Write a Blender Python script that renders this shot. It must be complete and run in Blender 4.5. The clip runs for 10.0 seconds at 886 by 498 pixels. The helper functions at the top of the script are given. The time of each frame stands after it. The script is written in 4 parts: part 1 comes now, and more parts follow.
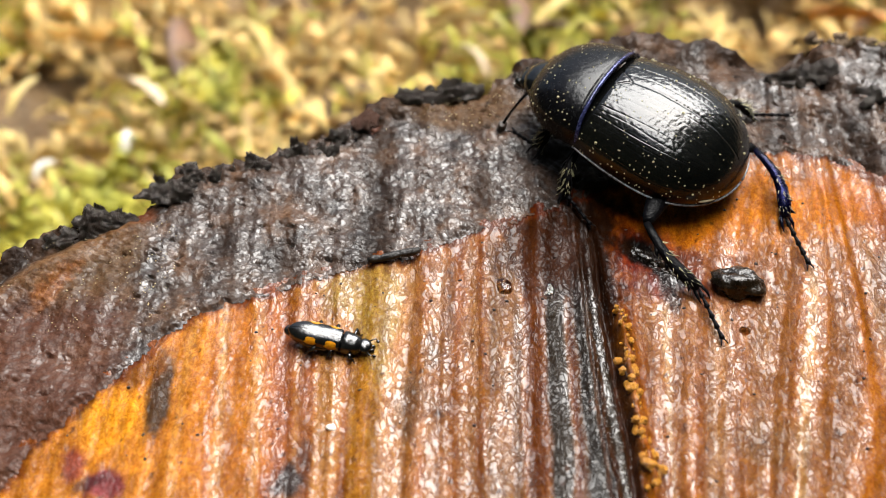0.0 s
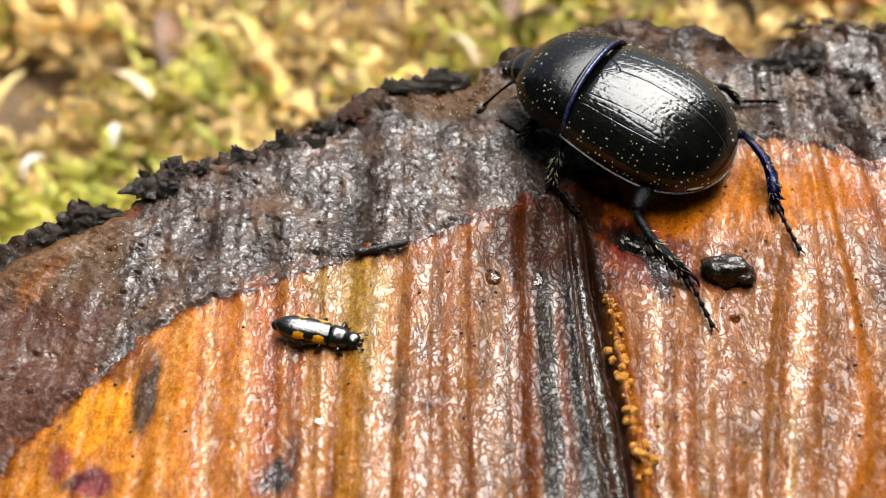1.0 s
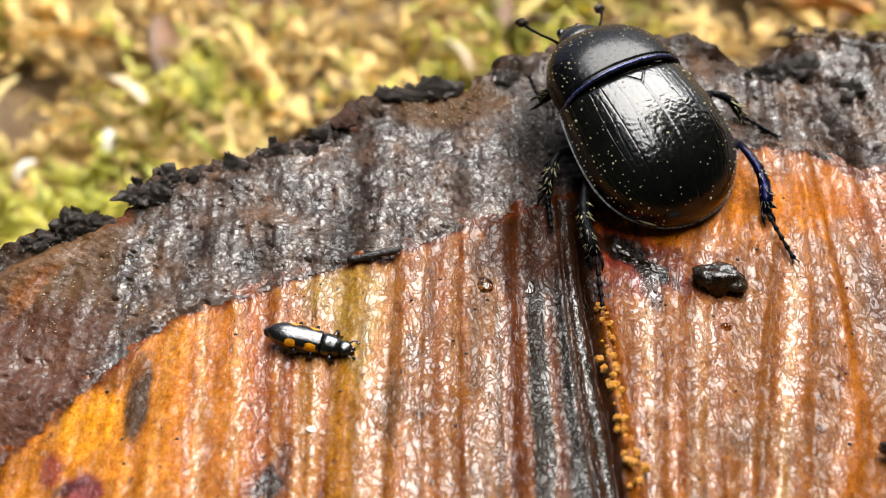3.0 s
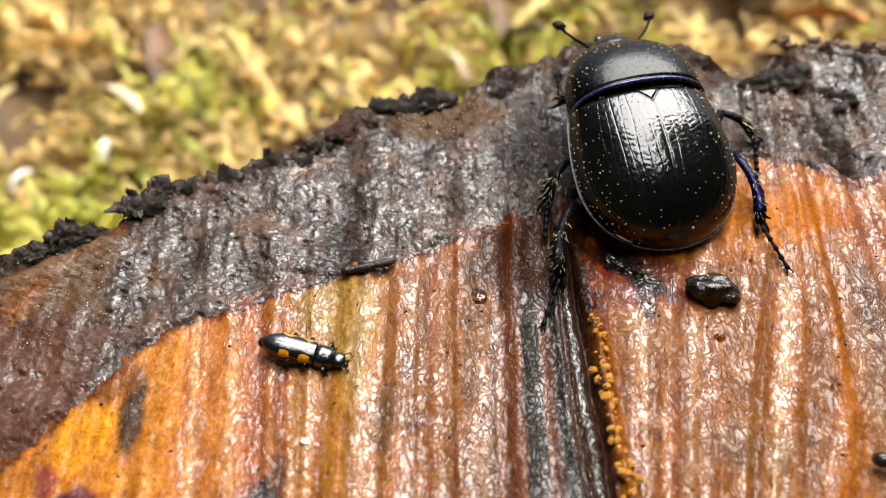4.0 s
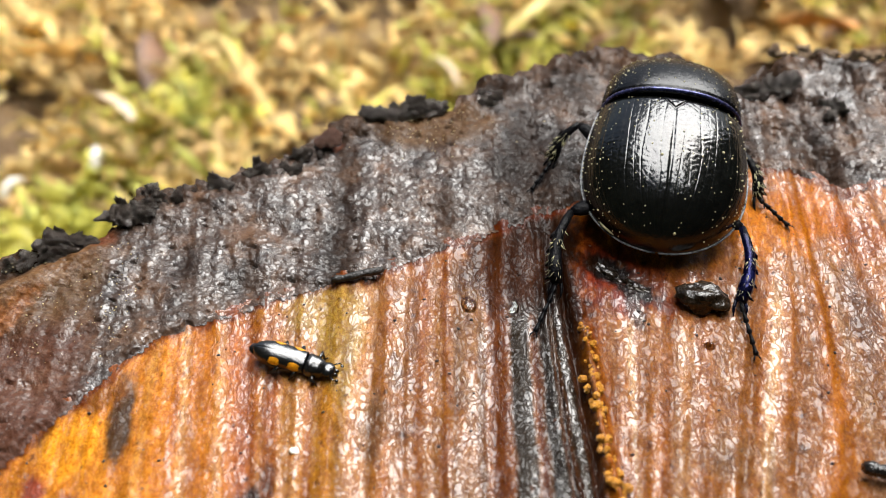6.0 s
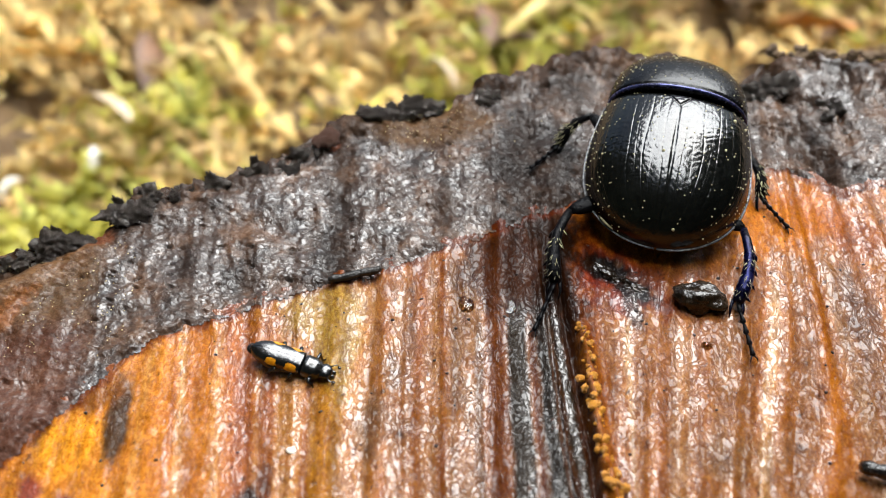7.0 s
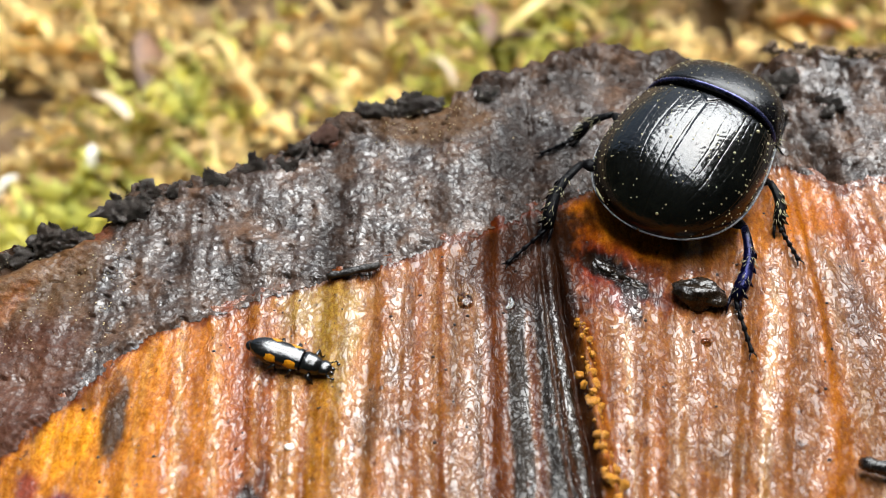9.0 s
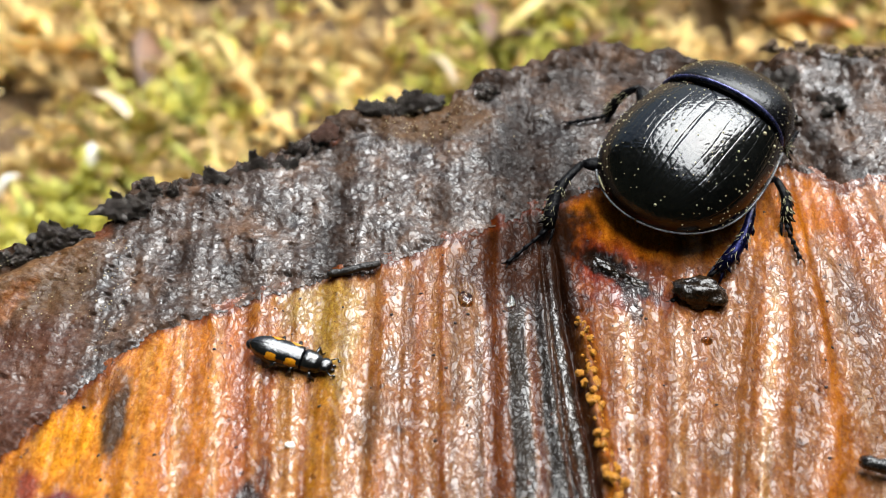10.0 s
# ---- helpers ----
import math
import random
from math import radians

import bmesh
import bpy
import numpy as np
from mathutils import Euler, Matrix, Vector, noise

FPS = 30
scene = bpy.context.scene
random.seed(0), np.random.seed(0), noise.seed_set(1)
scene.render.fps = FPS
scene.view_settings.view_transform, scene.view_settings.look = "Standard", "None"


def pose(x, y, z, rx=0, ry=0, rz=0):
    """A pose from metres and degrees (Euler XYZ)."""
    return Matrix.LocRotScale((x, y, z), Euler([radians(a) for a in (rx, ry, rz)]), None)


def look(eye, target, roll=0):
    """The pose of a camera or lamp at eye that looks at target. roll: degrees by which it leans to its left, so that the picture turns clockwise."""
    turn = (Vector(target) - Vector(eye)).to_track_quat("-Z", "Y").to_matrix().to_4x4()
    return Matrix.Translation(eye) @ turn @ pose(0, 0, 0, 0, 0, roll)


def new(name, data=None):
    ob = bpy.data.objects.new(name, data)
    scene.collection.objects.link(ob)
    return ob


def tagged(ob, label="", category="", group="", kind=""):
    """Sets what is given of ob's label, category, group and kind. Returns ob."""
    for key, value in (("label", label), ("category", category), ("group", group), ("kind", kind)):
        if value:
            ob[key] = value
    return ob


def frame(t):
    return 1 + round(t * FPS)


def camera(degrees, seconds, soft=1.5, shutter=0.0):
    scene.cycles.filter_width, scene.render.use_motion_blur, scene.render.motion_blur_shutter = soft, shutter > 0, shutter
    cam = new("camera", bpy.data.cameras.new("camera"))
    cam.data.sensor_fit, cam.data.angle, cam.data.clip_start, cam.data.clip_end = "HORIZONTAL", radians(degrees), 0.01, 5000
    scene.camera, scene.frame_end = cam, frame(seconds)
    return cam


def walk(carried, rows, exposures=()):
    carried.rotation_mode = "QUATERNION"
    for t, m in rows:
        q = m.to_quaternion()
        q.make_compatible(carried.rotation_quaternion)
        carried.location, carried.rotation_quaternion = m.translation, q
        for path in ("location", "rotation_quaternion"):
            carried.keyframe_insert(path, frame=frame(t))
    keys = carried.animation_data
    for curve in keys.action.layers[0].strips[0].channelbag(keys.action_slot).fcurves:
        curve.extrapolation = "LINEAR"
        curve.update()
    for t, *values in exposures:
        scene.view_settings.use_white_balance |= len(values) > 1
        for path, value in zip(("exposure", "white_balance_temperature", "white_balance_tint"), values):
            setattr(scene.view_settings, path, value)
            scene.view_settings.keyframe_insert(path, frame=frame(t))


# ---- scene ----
MM = 0.001
TOP = 0.070          # height of the sawn face above the ground

# ---- camera ----
cam = camera(42, 10.0, soft=0.8)
cam.data.dof.use_dof = True
cam.data.dof.focus_distance = 0.073
cam.data.dof.aperture_fstop = 38.0
walk(cam, [
    (0.0, pose(-0.00100, -0.04943, 0.12783, 39.717, 0.132, 1.110)),
    (0.5, pose(-0.00050, -0.04890, 0.12771, 39.466, 0.331, 0.523)),
    (1.0, pose(-0.00060, -0.04899, 0.12751, 39.180, 0.403, 0.336)),
    (1.5, pose(-0.00045, -0.04891, 0.12773, 39.239, 0.315, 0.307)),
    (2.0, pose(-0.00053, -0.04898, 0.12760, 39.341, 0.204, 0.282)),
    (2.5, pose(-0.00050, -0.04898, 0.12760, 39.377, 0.150, 0.315)),
    (4.0, pose(-0.00020, -0.04874, 0.12802, 39.722, 0.100, 0.119)),
    (4.5, pose(-0.00008, -0.04870, 0.12792, 39.941, 0.070, 0.071)),
    (5.0, pose(-0.00000, -0.04862, 0.12795, 40.000, -0.000, 0.000)),
    (5.5, pose(0.00005, -0.04862, 0.12799, 40.052, -0.056, -0.073)),
    (7.0, pose(0.00012, -0.04868, 0.12786, 40.168, -0.208, -0.126)),
    (7.5, pose(0.00006, -0.04869, 0.12773, 40.194, -0.255, -0.170)),
    (8.0, pose(0.00007, -0.04871, 0.12769, 40.179, -0.260, -0.179)),
    (8.5, pose(0.00010, -0.04872, 0.12761, 40.186, -0.278, -0.162)),
    (9.0, pose(0.00012, -0.04876, 0.12755, 40.191, -0.262, -0.158)),
    (9.5, pose(0.00007, -0.04875, 0.12757, 40.143, -0.294, -0.164)),
    (10.0, pose(0.00005, -0.04879, 0.12753, 40.134, -0.304, -0.154)),
], exposures=[(0.0, 1.42, 6750, 7), (5.6, 1.42, 6750, 7), (6.8, 1.42, 6420, 5), (10.0, 1.42, 6400, 5)])

# ---- light ----
SUN_AZIMUTH, SUN_ELEVATION = 52.0, 60.0      # degrees anticlockwise from +x, and up
world = bpy.data.worlds.new("overcast_sky")
scene.world = world
world.use_nodes = True
wn = world.node_tree.nodes
sky = wn.new("ShaderNodeTexSky")
sky.sky_type = "NISHITA"
sky.sun_disc = False
sky.sun_elevation = radians(SUN_ELEVATION)
sky.sun_rotation = radians(90 - SUN_AZIMUTH)
sky.dust_density = 4.0
wn["Background"].inputs[1].default_value = 0.05
world.node_tree.links.new(sky.outputs[0], wn["Background"].inputs[0])

sun = new("sun", bpy.data.lights.new("sun", "SUN"))
sun.data.energy = 5.0
sun.data.angle = radians(64)
sun.data.color = (0.985, 0.98, 1.0)
toward = Vector((math.cos(radians(SUN_AZIMUTH)) * math.cos(radians(SUN_ELEVATION)),
                 math.sin(radians(SUN_AZIMUTH)) * math.cos(radians(SUN_ELEVATION)),
                 math.sin(radians(SUN_ELEVATION))))
sun.matrix_world = look(toward * 3, (0, 0, 0))


# ---- noise on arrays ----
PERM = np.random.RandomState(3).permutation(4096)
GRAD = np.random.RandomState(4).uniform(0, 2 * np.pi, 4096)


def perlin(x, y, seed=0):
    """Smooth noise of about -0.7 to 0.7 on arrays."""
    x, y = np.asarray(x, float), np.asarray(y, float)
    xi, yi = np.floor(x).astype(int), np.floor(y).astype(int)
    fx, fy = x - xi, y - yi
    u, v = fx * fx * fx * (fx * (fx * 6 - 15) + 10), fy * fy * fy * (fy * (fy * 6 - 15) + 10)

    def corner(i, j):
        a = GRAD[PERM[(PERM[(xi + i + seed * 57) % 4096] + yi + j) % 4096]]
        return np.cos(a) * (fx - i) + np.sin(a) * (fy - j)

    low = corner(0, 0) * (1 - u) + corner(1, 0) * u
    high = corner(0, 1) * (1 - u) + corner(1, 1) * u
    return low * (1 - v) + high * v


def fbm(x, y, octaves=4, seed=0):
    total, size = 0.0, 1.0
    for k in range(octaves):
        total = total + size * perlin(x * 2 ** k, y * 2 ** k, seed + k)
        size *= 0.5
    return total


def ridged(x, y, octaves=3, seed=0):
    total, size = 0.0, 1.0
    for k in range(octaves):
        total = total + size * (1 - 2.6 * np.abs(perlin(x * 2 ** k, y * 2 ** k, seed + k)))
        size *= 0.5
    return total


def bump(x, y, x0, y0, rx, ry=None, turn=0.0):
    """A smooth hill of height 1 round x0, y0."""
    ry = rx if ry is None else ry
    c, s = math.cos(radians(turn)), math.sin(radians(turn))
    u, v = (x - x0) * c + (y - y0) * s, -(x - x0) * s + (y - y0) * c
    return np.exp(-((u / rx) ** 2 + (v / ry) ** 2))


def smooth(a, b, x):
    t = np.clip((x - a) / (b - a), 0, 1)
    return t * t * (3 - 2 * t)


# ---- materials ----
def nodes_of(name):
    m = bpy.data.materials.new(name)
    m.use_nodes = True
    return m, m.node_tree.nodes, m.node_tree.links, m.node_tree.nodes["Principled BSDF"]


def noise_node(n, l, scale, detail=4.0, rough=0.6, stretch=(1, 1, 1), coords="Object"):
    tc, mp, nz = n.new("ShaderNodeTexCoord"), n.new("ShaderNodeMapping"), n.new("ShaderNodeTexNoise")
    mp.inputs["Scale"].default_value = stretch
    nz.inputs["Scale"].default_value, nz.inputs["Detail"].default_value, nz.inputs["Roughness"].default_value = scale, detail, rough
    l.new(tc.outputs[coords], mp.inputs["Vector"])
    l.new(mp.outputs[0], nz.inputs["Vector"])
    return nz


def ramp(n, l, source, stops):
    r = n.new("ShaderNodeValToRGB")
    el = r.color_ramp.elements
    while len(el) < len(stops):
        el.new(0.5)
    for e, (p, c) in zip(el, stops):
        e.position, e.color = p, (*c, 1) if len(c) == 3 else c
    l.new(source, r.inputs[0])
    return r


def times(n, l, a, b, mode="MULTIPLY", fac=1.0):
    m = n.new("ShaderNodeMix")
    m.data_type, m.blend_type = "RGBA", mode
    m.inputs[0].default_value = fac
    l.new(a, m.inputs[6])
    l.new(b, m.inputs[7])
    return m.outputs[2]


def bump_node(n, l, source, distance, strength=1.0, normal=None):
    b = n.new("ShaderNodeBump")
    b.inputs["Distance"].default_value, b.inputs["Strength"].default_value = distance, strength
    l.new(source, b.inputs["Height"])
    if normal is not None:
        l.new(normal, b.inputs["Normal"])
    return b.outputs[0]


def material(name, dark, light, scale, rough=(0.4, 0.6), bumps=(), spec=0.5, metallic=0.0, coat=0.0, stretch=(1, 1, 1), island=0.0, detail=5.0):
    """A surface that varies between two colours at the given scale and at five times that scale."""
    m, n, l, p = nodes_of(name)
    a, b = noise_node(n, l, scale, detail, 0.6, stretch), noise_node(n, l, scale * 5.3, 3, 0.6, stretch)
    col = ramp(n, l, a.outputs[0], [(0.32, dark), (0.68, light)]).outputs[0]
    col = times(n, l, col, ramp(n, l, b.outputs[0], [(0.3, (0.6, 0.6, 0.6)), (0.7, (1.25, 1.25, 1.25))]).outputs[0])
    if island:
        g = n.new("ShaderNodeNewGeometry")
        v = 1 + island
        col = times(n, l, col, ramp(n, l, g.outputs["Random Per Island"], [(0, (1 - island, 1 - island * 0.8, 1 - island)), (1, (v, v, v))]).outputs[0])
    l.new(col, p.inputs["Base Color"])
    r = ramp(n, l, b.outputs[0], [(0.3, (rough[0],) * 3), (0.7, (rough[1],) * 3)])
    l.new(r.outputs[0], p.inputs["Roughness"])
    p.inputs["Specular IOR Level"].default_value, p.inputs["Metallic"].default_value = spec, metallic
    p.inputs["Coat Weight"].default_value, p.inputs["Coat Roughness"].default_value = coat, 0.12
    normal = None
    for s, d in bumps:
        normal = bump_node(n, l, noise_node(n, l, s, 3, 0.6, stretch).outputs[0], d, 1.0, normal)
    if normal is not None:
        l.new(normal, p.inputs["Normal"])
    return m


def wet_surface(name, grain_bumps, film_bumps, mottling, grain, gloss, veil, rough):
    """A surface whose stains (colour) and water film (alpha) come with the mesh. The film lies over the grain as a rippled clear coat."""
    m, n, l, p = nodes_of(name)
    at = n.new("ShaderNodeAttribute")
    at.attribute_name = "stain"
    fine, mid = noise_node(n, l, 5200, 4, 0.65, grain), noise_node(n, l, 1100, 4, 0.6, grain)
    col = times(n, l, at.outputs["Color"], ramp(n, l, fine.outputs[0], [(0.25, (1 - mottling,) * 3), (0.75, (1 + mottling,) * 3)]).outputs[0])
    col = times(n, l, col, ramp(n, l, mid.outputs[0], [(0.3, (0.72, 0.66, 0.6)), (0.7, (1.2, 1.22, 1.25))]).outputs[0])
    # fine crooked dark lines, painting in the dark sides of the film's ripples
    for scale, depth in ((1700, 0.66), (3000, 0.72)):
        crack = noise_node(n, l, scale, 1.5, 0.5, (grain[0], 0.5 + 0.5 * grain[1], 1))
        crack.inputs["Distortion"].default_value = 0.9
        col = times(n, l, col, ramp(n, l, crack.outputs[0], [(0.34, (1, 1, 1)), (0.41, (depth * 1.1, depth * 0.9, depth * 0.75)), (0.48, (1, 1, 1)), (0.52, (1, 1, 1)), (0.59, (depth * 1.1, depth * 0.9, depth * 0.75)), (0.66, (1, 1, 1))]).outputs[0])
    l.new(col, p.inputs["Base Color"])
    p.inputs["Roughness"].default_value = rough
    sheen = n.new("ShaderNodeMath")
    sheen.operation = "MULTIPLY"
    sheen.inputs[1].default_value = veil
    l.new(at.outputs["Alpha"], sheen.inputs[0])
    l.new(sheen.outputs[0], p.inputs["Specular IOR Level"])
    l.new(at.outputs["Alpha"], p.inputs["Coat Weight"])
    p.inputs["Coat Roughness"].default_value, p.inputs["Coat IOR"].default_value = gloss, 1.6

    def relief(bumps):
        normal = None
        for scale, distance, stretch, worm in bumps:
            h = noise_node(n, l, scale, 0.8, 0.5, stretch)
            h.inputs["Distortion"].default_value = 0.9 if worm else 0.0
            h = h.outputs[0]
            if worm:
                h = ramp(n, l, h, [(0.42, (0, 0, 0)), (0.5, (1, 1, 1)), (0.58, (0, 0, 0))])
                h.color_ramp.interpolation = "EASE"
                h = h.outputs[0]
            normal = bump_node(n, l, h, distance, 1.0, normal)
        return normal

    l.new(relief(grain_bumps), p.inputs["Normal"])
    l.new(relief(film_bumps), p.inputs["Coat Normal"])
    return m


WOOD = wet_surface("wet_sawn_wood", [(1400, 0.00010, (1, 0.4, 1), False), (4500, 0.00004, (1, 0.6, 1), False)],
                   [(620, 0.00009, (1, 0.45, 1), False), (1250, 0.00010, (1, 0.5, 1), True), (2300, 0.00005, (1, 0.65, 1), True)], 0.3, (1.0, 0.5, 1.0), 0.23, 0.14, 0.45)
BARK = wet_surface("wet_bark", [(1200, 0.00015, (1, 1, 1), False), (3200, 0.00008, (1, 1, 1), False)],
                   [(500, 0.00010, (1, 0.7, 1), False), (1250, 0.00011, (1, 0.85, 1), True), (2300, 0.00006, (1, 1, 1), True)], 0.35, (1, 1, 1), 0.21, 0.4, 0.45)
FLAKE = material("charred_bark_flake", (0.008, 0.006, 0.005), (0.115, 0.082, 0.060), 1300, (0.2, 0.45), [(2200, 0.0002), (4500, 0.00008)], spec=0.7)
CRUMB = material("wood_crumb", (0.46, 0.18, 0.02), (0.70, 0.32, 0.045), 700, (0.12, 0.25), [(1800, 0.00006)])
RUST = material("rusty_bark", (0.05, 0.013, 0.004), (0.13, 0.04, 0.01), 900, (0.5, 0.7), [(2000, 0.0002)])
GRIT = material("pale_brown_grit", (0.16, 0.10, 0.06), (0.45, 0.31, 0.19), 1500, (0.5, 0.8), [(3000, 0.0001)])
SOIL = material("leaf_litter_soil", (0.09, 0.05, 0.02), (0.30, 0.19, 0.085), 55, (0.7, 0.9), [(200, 0.003), (900, 0.001)])
MOSS = material("moss", (0.16, 0.17, 0.015), (0.78, 0.68, 0.13), 75, (0.5, 0.7), island=0.35, detail=2.0)
MOSS_DRY = material("dry_moss", (0.28, 0.145, 0.04), (0.97, 0.69, 0.28), 80, (0.6, 0.8), island=0.35, detail=2.0)
STRAW = material("dry_straw", (0.5, 0.34, 0.09), (0.75, 0.6, 0.25), 120, (0.4, 0.6), [(900, 0.0002)])
LITTER = material("brown_leaf", (0.08, 0.035, 0.015), (0.2, 0.1, 0.05), 110, (0.5, 0.7), [(500, 0.0004)])
ORANGE_LEAF = material("orange_leaf", (0.45, 0.17, 0.03), (0.75, 0.34, 0.08), 150, (0.5, 0.7), [(900, 0.0003)])
DIRT = material("dirt", (0.006, 0.003, 0.002), (0.03, 0.012, 0.006), 2000, (0.4, 0.6))
SAND = material("sand", (0.30, 0.22, 0.10), (0.70, 0.58, 0.34), 3000, (0.3, 0.5))
PALE_LEAF = material("beige_leaf", (0.42, 0.31, 0.20), (0.70, 0.56, 0.38), 200, (0.5, 0.7), [(900, 0.0003)])
PALE = material("whitish_leaf", (0.66, 0.62, 0.52), (0.85, 0.82, 0.72), 200, (0.4, 0.6), [(900, 0.0003)])
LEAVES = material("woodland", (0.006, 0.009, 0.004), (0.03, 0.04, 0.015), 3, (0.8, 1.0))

SHELL = material("black_shell", (0.0015, 0.0017, 0.0015), (0.003, 0.0034, 0.003), 600, (0.14, 0.21), [(1000, 0.000022), (2600, 0.00002)], spec=0.6)
SHELL_SATIN = material("satin_black_shell", (0.0015, 0.0015, 0.0019), (0.003, 0.003, 0.004), 600, (0.2, 0.3), [(1100, 0.00003), (2600, 0.00002)], spec=0.28)
# black shell's rim, with its whitish highlight put into the base colour
EDGE_HIGHLIGHT = material("shell_edge_highlight", (0.05, 0.05, 0.055), (0.22, 0.22, 0.23), 900, (0.2, 0.35), spec=0.6)
SHELL_BLUE = material("blue_black_shell", (0.02, 0.022, 0.06), (0.06, 0.07, 0.20), 700, (0.2, 0.3), [(3000, 0.00003)], spec=0.7, metallic=0.6)
LEG = material("black_leg", (0.0010, 0.0010, 0.0012), (0.003, 0.003, 0.004), 900, (0.3, 0.45), [(1600, 0.00012), (4000, 0.00006)], spec=0.07)
LEG_BLUE = material("blue_leg", (0.001, 0.001, 0.002), (0.003, 0.004, 0.045), 420, (0.2, 0.35), [(1600, 0.00005), (3000, 0.00003)], spec=0.4, metallic=0.7)
LEG_BROWN = material("brown_club", (0.02, 0.012, 0.008), (0.06, 0.035, 0.02), 900, (0.4, 0.6))
BRISTLE = material("bristle", (0.05, 0.045, 0.025), (0.42, 0.38, 0.20), 900, (0.4, 0.6))
POLLEN = material("pollen", (0.30, 0.27, 0.14), (0.50, 0.45, 0.28), 3000, (0.6, 0.8))
SAP_SHELL = material("small_black_shell", (0.002, 0.002, 0.002), (0.004, 0.004, 0.004), 900, (0.18, 0.26), [(5000, 0.00002)], spec=1.0)
SPOT = material("orange_spot", (0.5, 0.19, 0.004), (0.62, 0.27, 0.008), 1500, (0.25, 0.35), [(5000, 0.00002)])
JELLY = material("dark_sap", (0.004, 0.0025, 0.0015), (0.02, 0.012, 0.006), 700, (0.15, 0.35), [(700, 0.0003), (2000, 0.0001)], spec=0.5)
RESIN = material("amber_sap", (0.45, 0.22, 0.07), (0.65, 0.38, 0.15), 900, (0.03, 0.06), [(900, 0.00008)], spec=0.5)
RESIN.node_tree.nodes["Principled BSDF"].inputs["Transmission Weight"].default_value = 1.0
RESIN.node_tree.nodes["Principled BSDF"].inputs["IOR"].default_value = 1.36
DULL_TWIG = material("dull_twig", (0.005, 0.004, 0.0035), (0.02, 0.016, 0.013), 900, (0.4, 0.6), [(1800, 0.0002)], spec=0.4)
TWIG = material("black_twig", (0.006, 0.005, 0.005), (0.02, 0.017, 0.015), 900, (0.15, 0.35), [(2500, 0.00015)], spec=0.6)


# ---- mesh helpers ----
def mesh_of(name, verts, faces, mat, sharp=False):
    me = bpy.data.meshes.new(name)
    me.from_pydata([tuple(v) for v in verts], [], [tuple(f) for f in faces])
    me.materials.append(mat)
    if not sharp:
        me.polygons.foreach_set("use_smooth", [True] * len(me.polygons))
    me.update()
    return me


def thing(name, label, category, group="", kind="", at=(0, 0, 0)):
    ob = tagged(new(name), label, category, group, kind)
    ob.empty_display_size = 0.002
    ob.location = at
    return ob


def part(name, me, parent, label="", at=None, kind=""):
    """Links a mesh as one object under a thing or a part."""
    if isinstance(me, bmesh.types.BMesh):
        bm, me = me, bpy.data.meshes.new(name)
        bm.to_mesh(me)
        bm.free()
    ob = tagged(new(name, me), label, kind=kind)
    ob.parent = parent
    if at is not None:
        ob.matrix_basis = at
    return ob


def sheet(nu, nv, closed=False):
    """Faces of a grid of nu x nv vertices, v running fastest."""
    idx = np.arange(nu * nv).reshape(nu, nv)
    if closed:
        idx = np.vstack([idx, idx[:1]])
    return np.stack([idx[:-1, :-1], idx[1:, :-1], idx[1:, 1:], idx[:-1, 1:]], -1).reshape(-1, 4)


def colour_layer(me, colours, wet):
    layer = me.color_attributes.new("stain", "FLOAT_COLOR", "POINT")
    rgba = np.ones((len(me.vertices), 4), np.float32)
    rgba[:, :3] = np.clip(colours, 0, 1)
    rgba[:, 3] = np.clip(wet, 0, 1)
    layer.data.foreach_set("color", rgba.ravel())


def tube(points, radii, sides=8, squash=1.0):
    """Vertices and faces of a tapering tube along points, with closed ends."""
    pts = [Vector(p) for p in points]
    verts, faces = [], []
    side = None
    for i, p in enumerate(pts):
        d = (pts[min(i + 1, len(pts) - 1)] - pts[max(i - 1, 0)]).normalized()
        if side is None:
            side = d.cross(Vector((0, 0, 1)))
            if side.length < 1e-4:
                side = Vector((1, 0, 0))
        side = (side - d * side.dot(d)).normalized()
        up = side.cross(d)
        for k in range(sides):
            a = 2 * math.pi * k / sides
            verts.append(p + radii[i] * (side * math.cos(a) + up * math.sin(a) * squash))
        if i:
            b, a0 = i * sides, (i - 1) * sides
            faces += [(a0 + k, a0 + (k + 1) % sides, b + (k + 1) % sides, b + k) for k in range(sides)]
    faces.append(tuple(range(sides))[::-1])
    faces.append(tuple(range(len(verts) - sides, len(verts))))
    return verts, faces


def merge(*shapes):
    verts, faces = [], []
    for v, f in shapes:
        k = len(verts)
        verts += [tuple(p) for p in v]
        faces += [tuple(i + k for i in q) for q in f]
    return verts, faces


def ball(centre, radii, nu=12, nv=8):
    verts, faces = [], []
    for i in range(nv + 1):
        b = math.pi * i / nv
        for k in range(nu):
            a = 2 * math.pi * k / nu
            verts.append((centre[0] + radii[0] * math.sin(b) * math.cos(a), centre[1] + radii[1] * math.sin(b) * math.sin(a), centre[2] + radii[2] * math.cos(b)))
    for i in range(nv):
        for k in range(nu):
            faces.append((i * nu + k, (i + 1) * nu + k, (i + 1) * nu + (k + 1) % nu, i * nu + (k + 1) % nu))
    return verts, faces


def scaled(shape, s=MM):
    return [tuple(c * s for c in v) for v in shape[0]], shape[1]


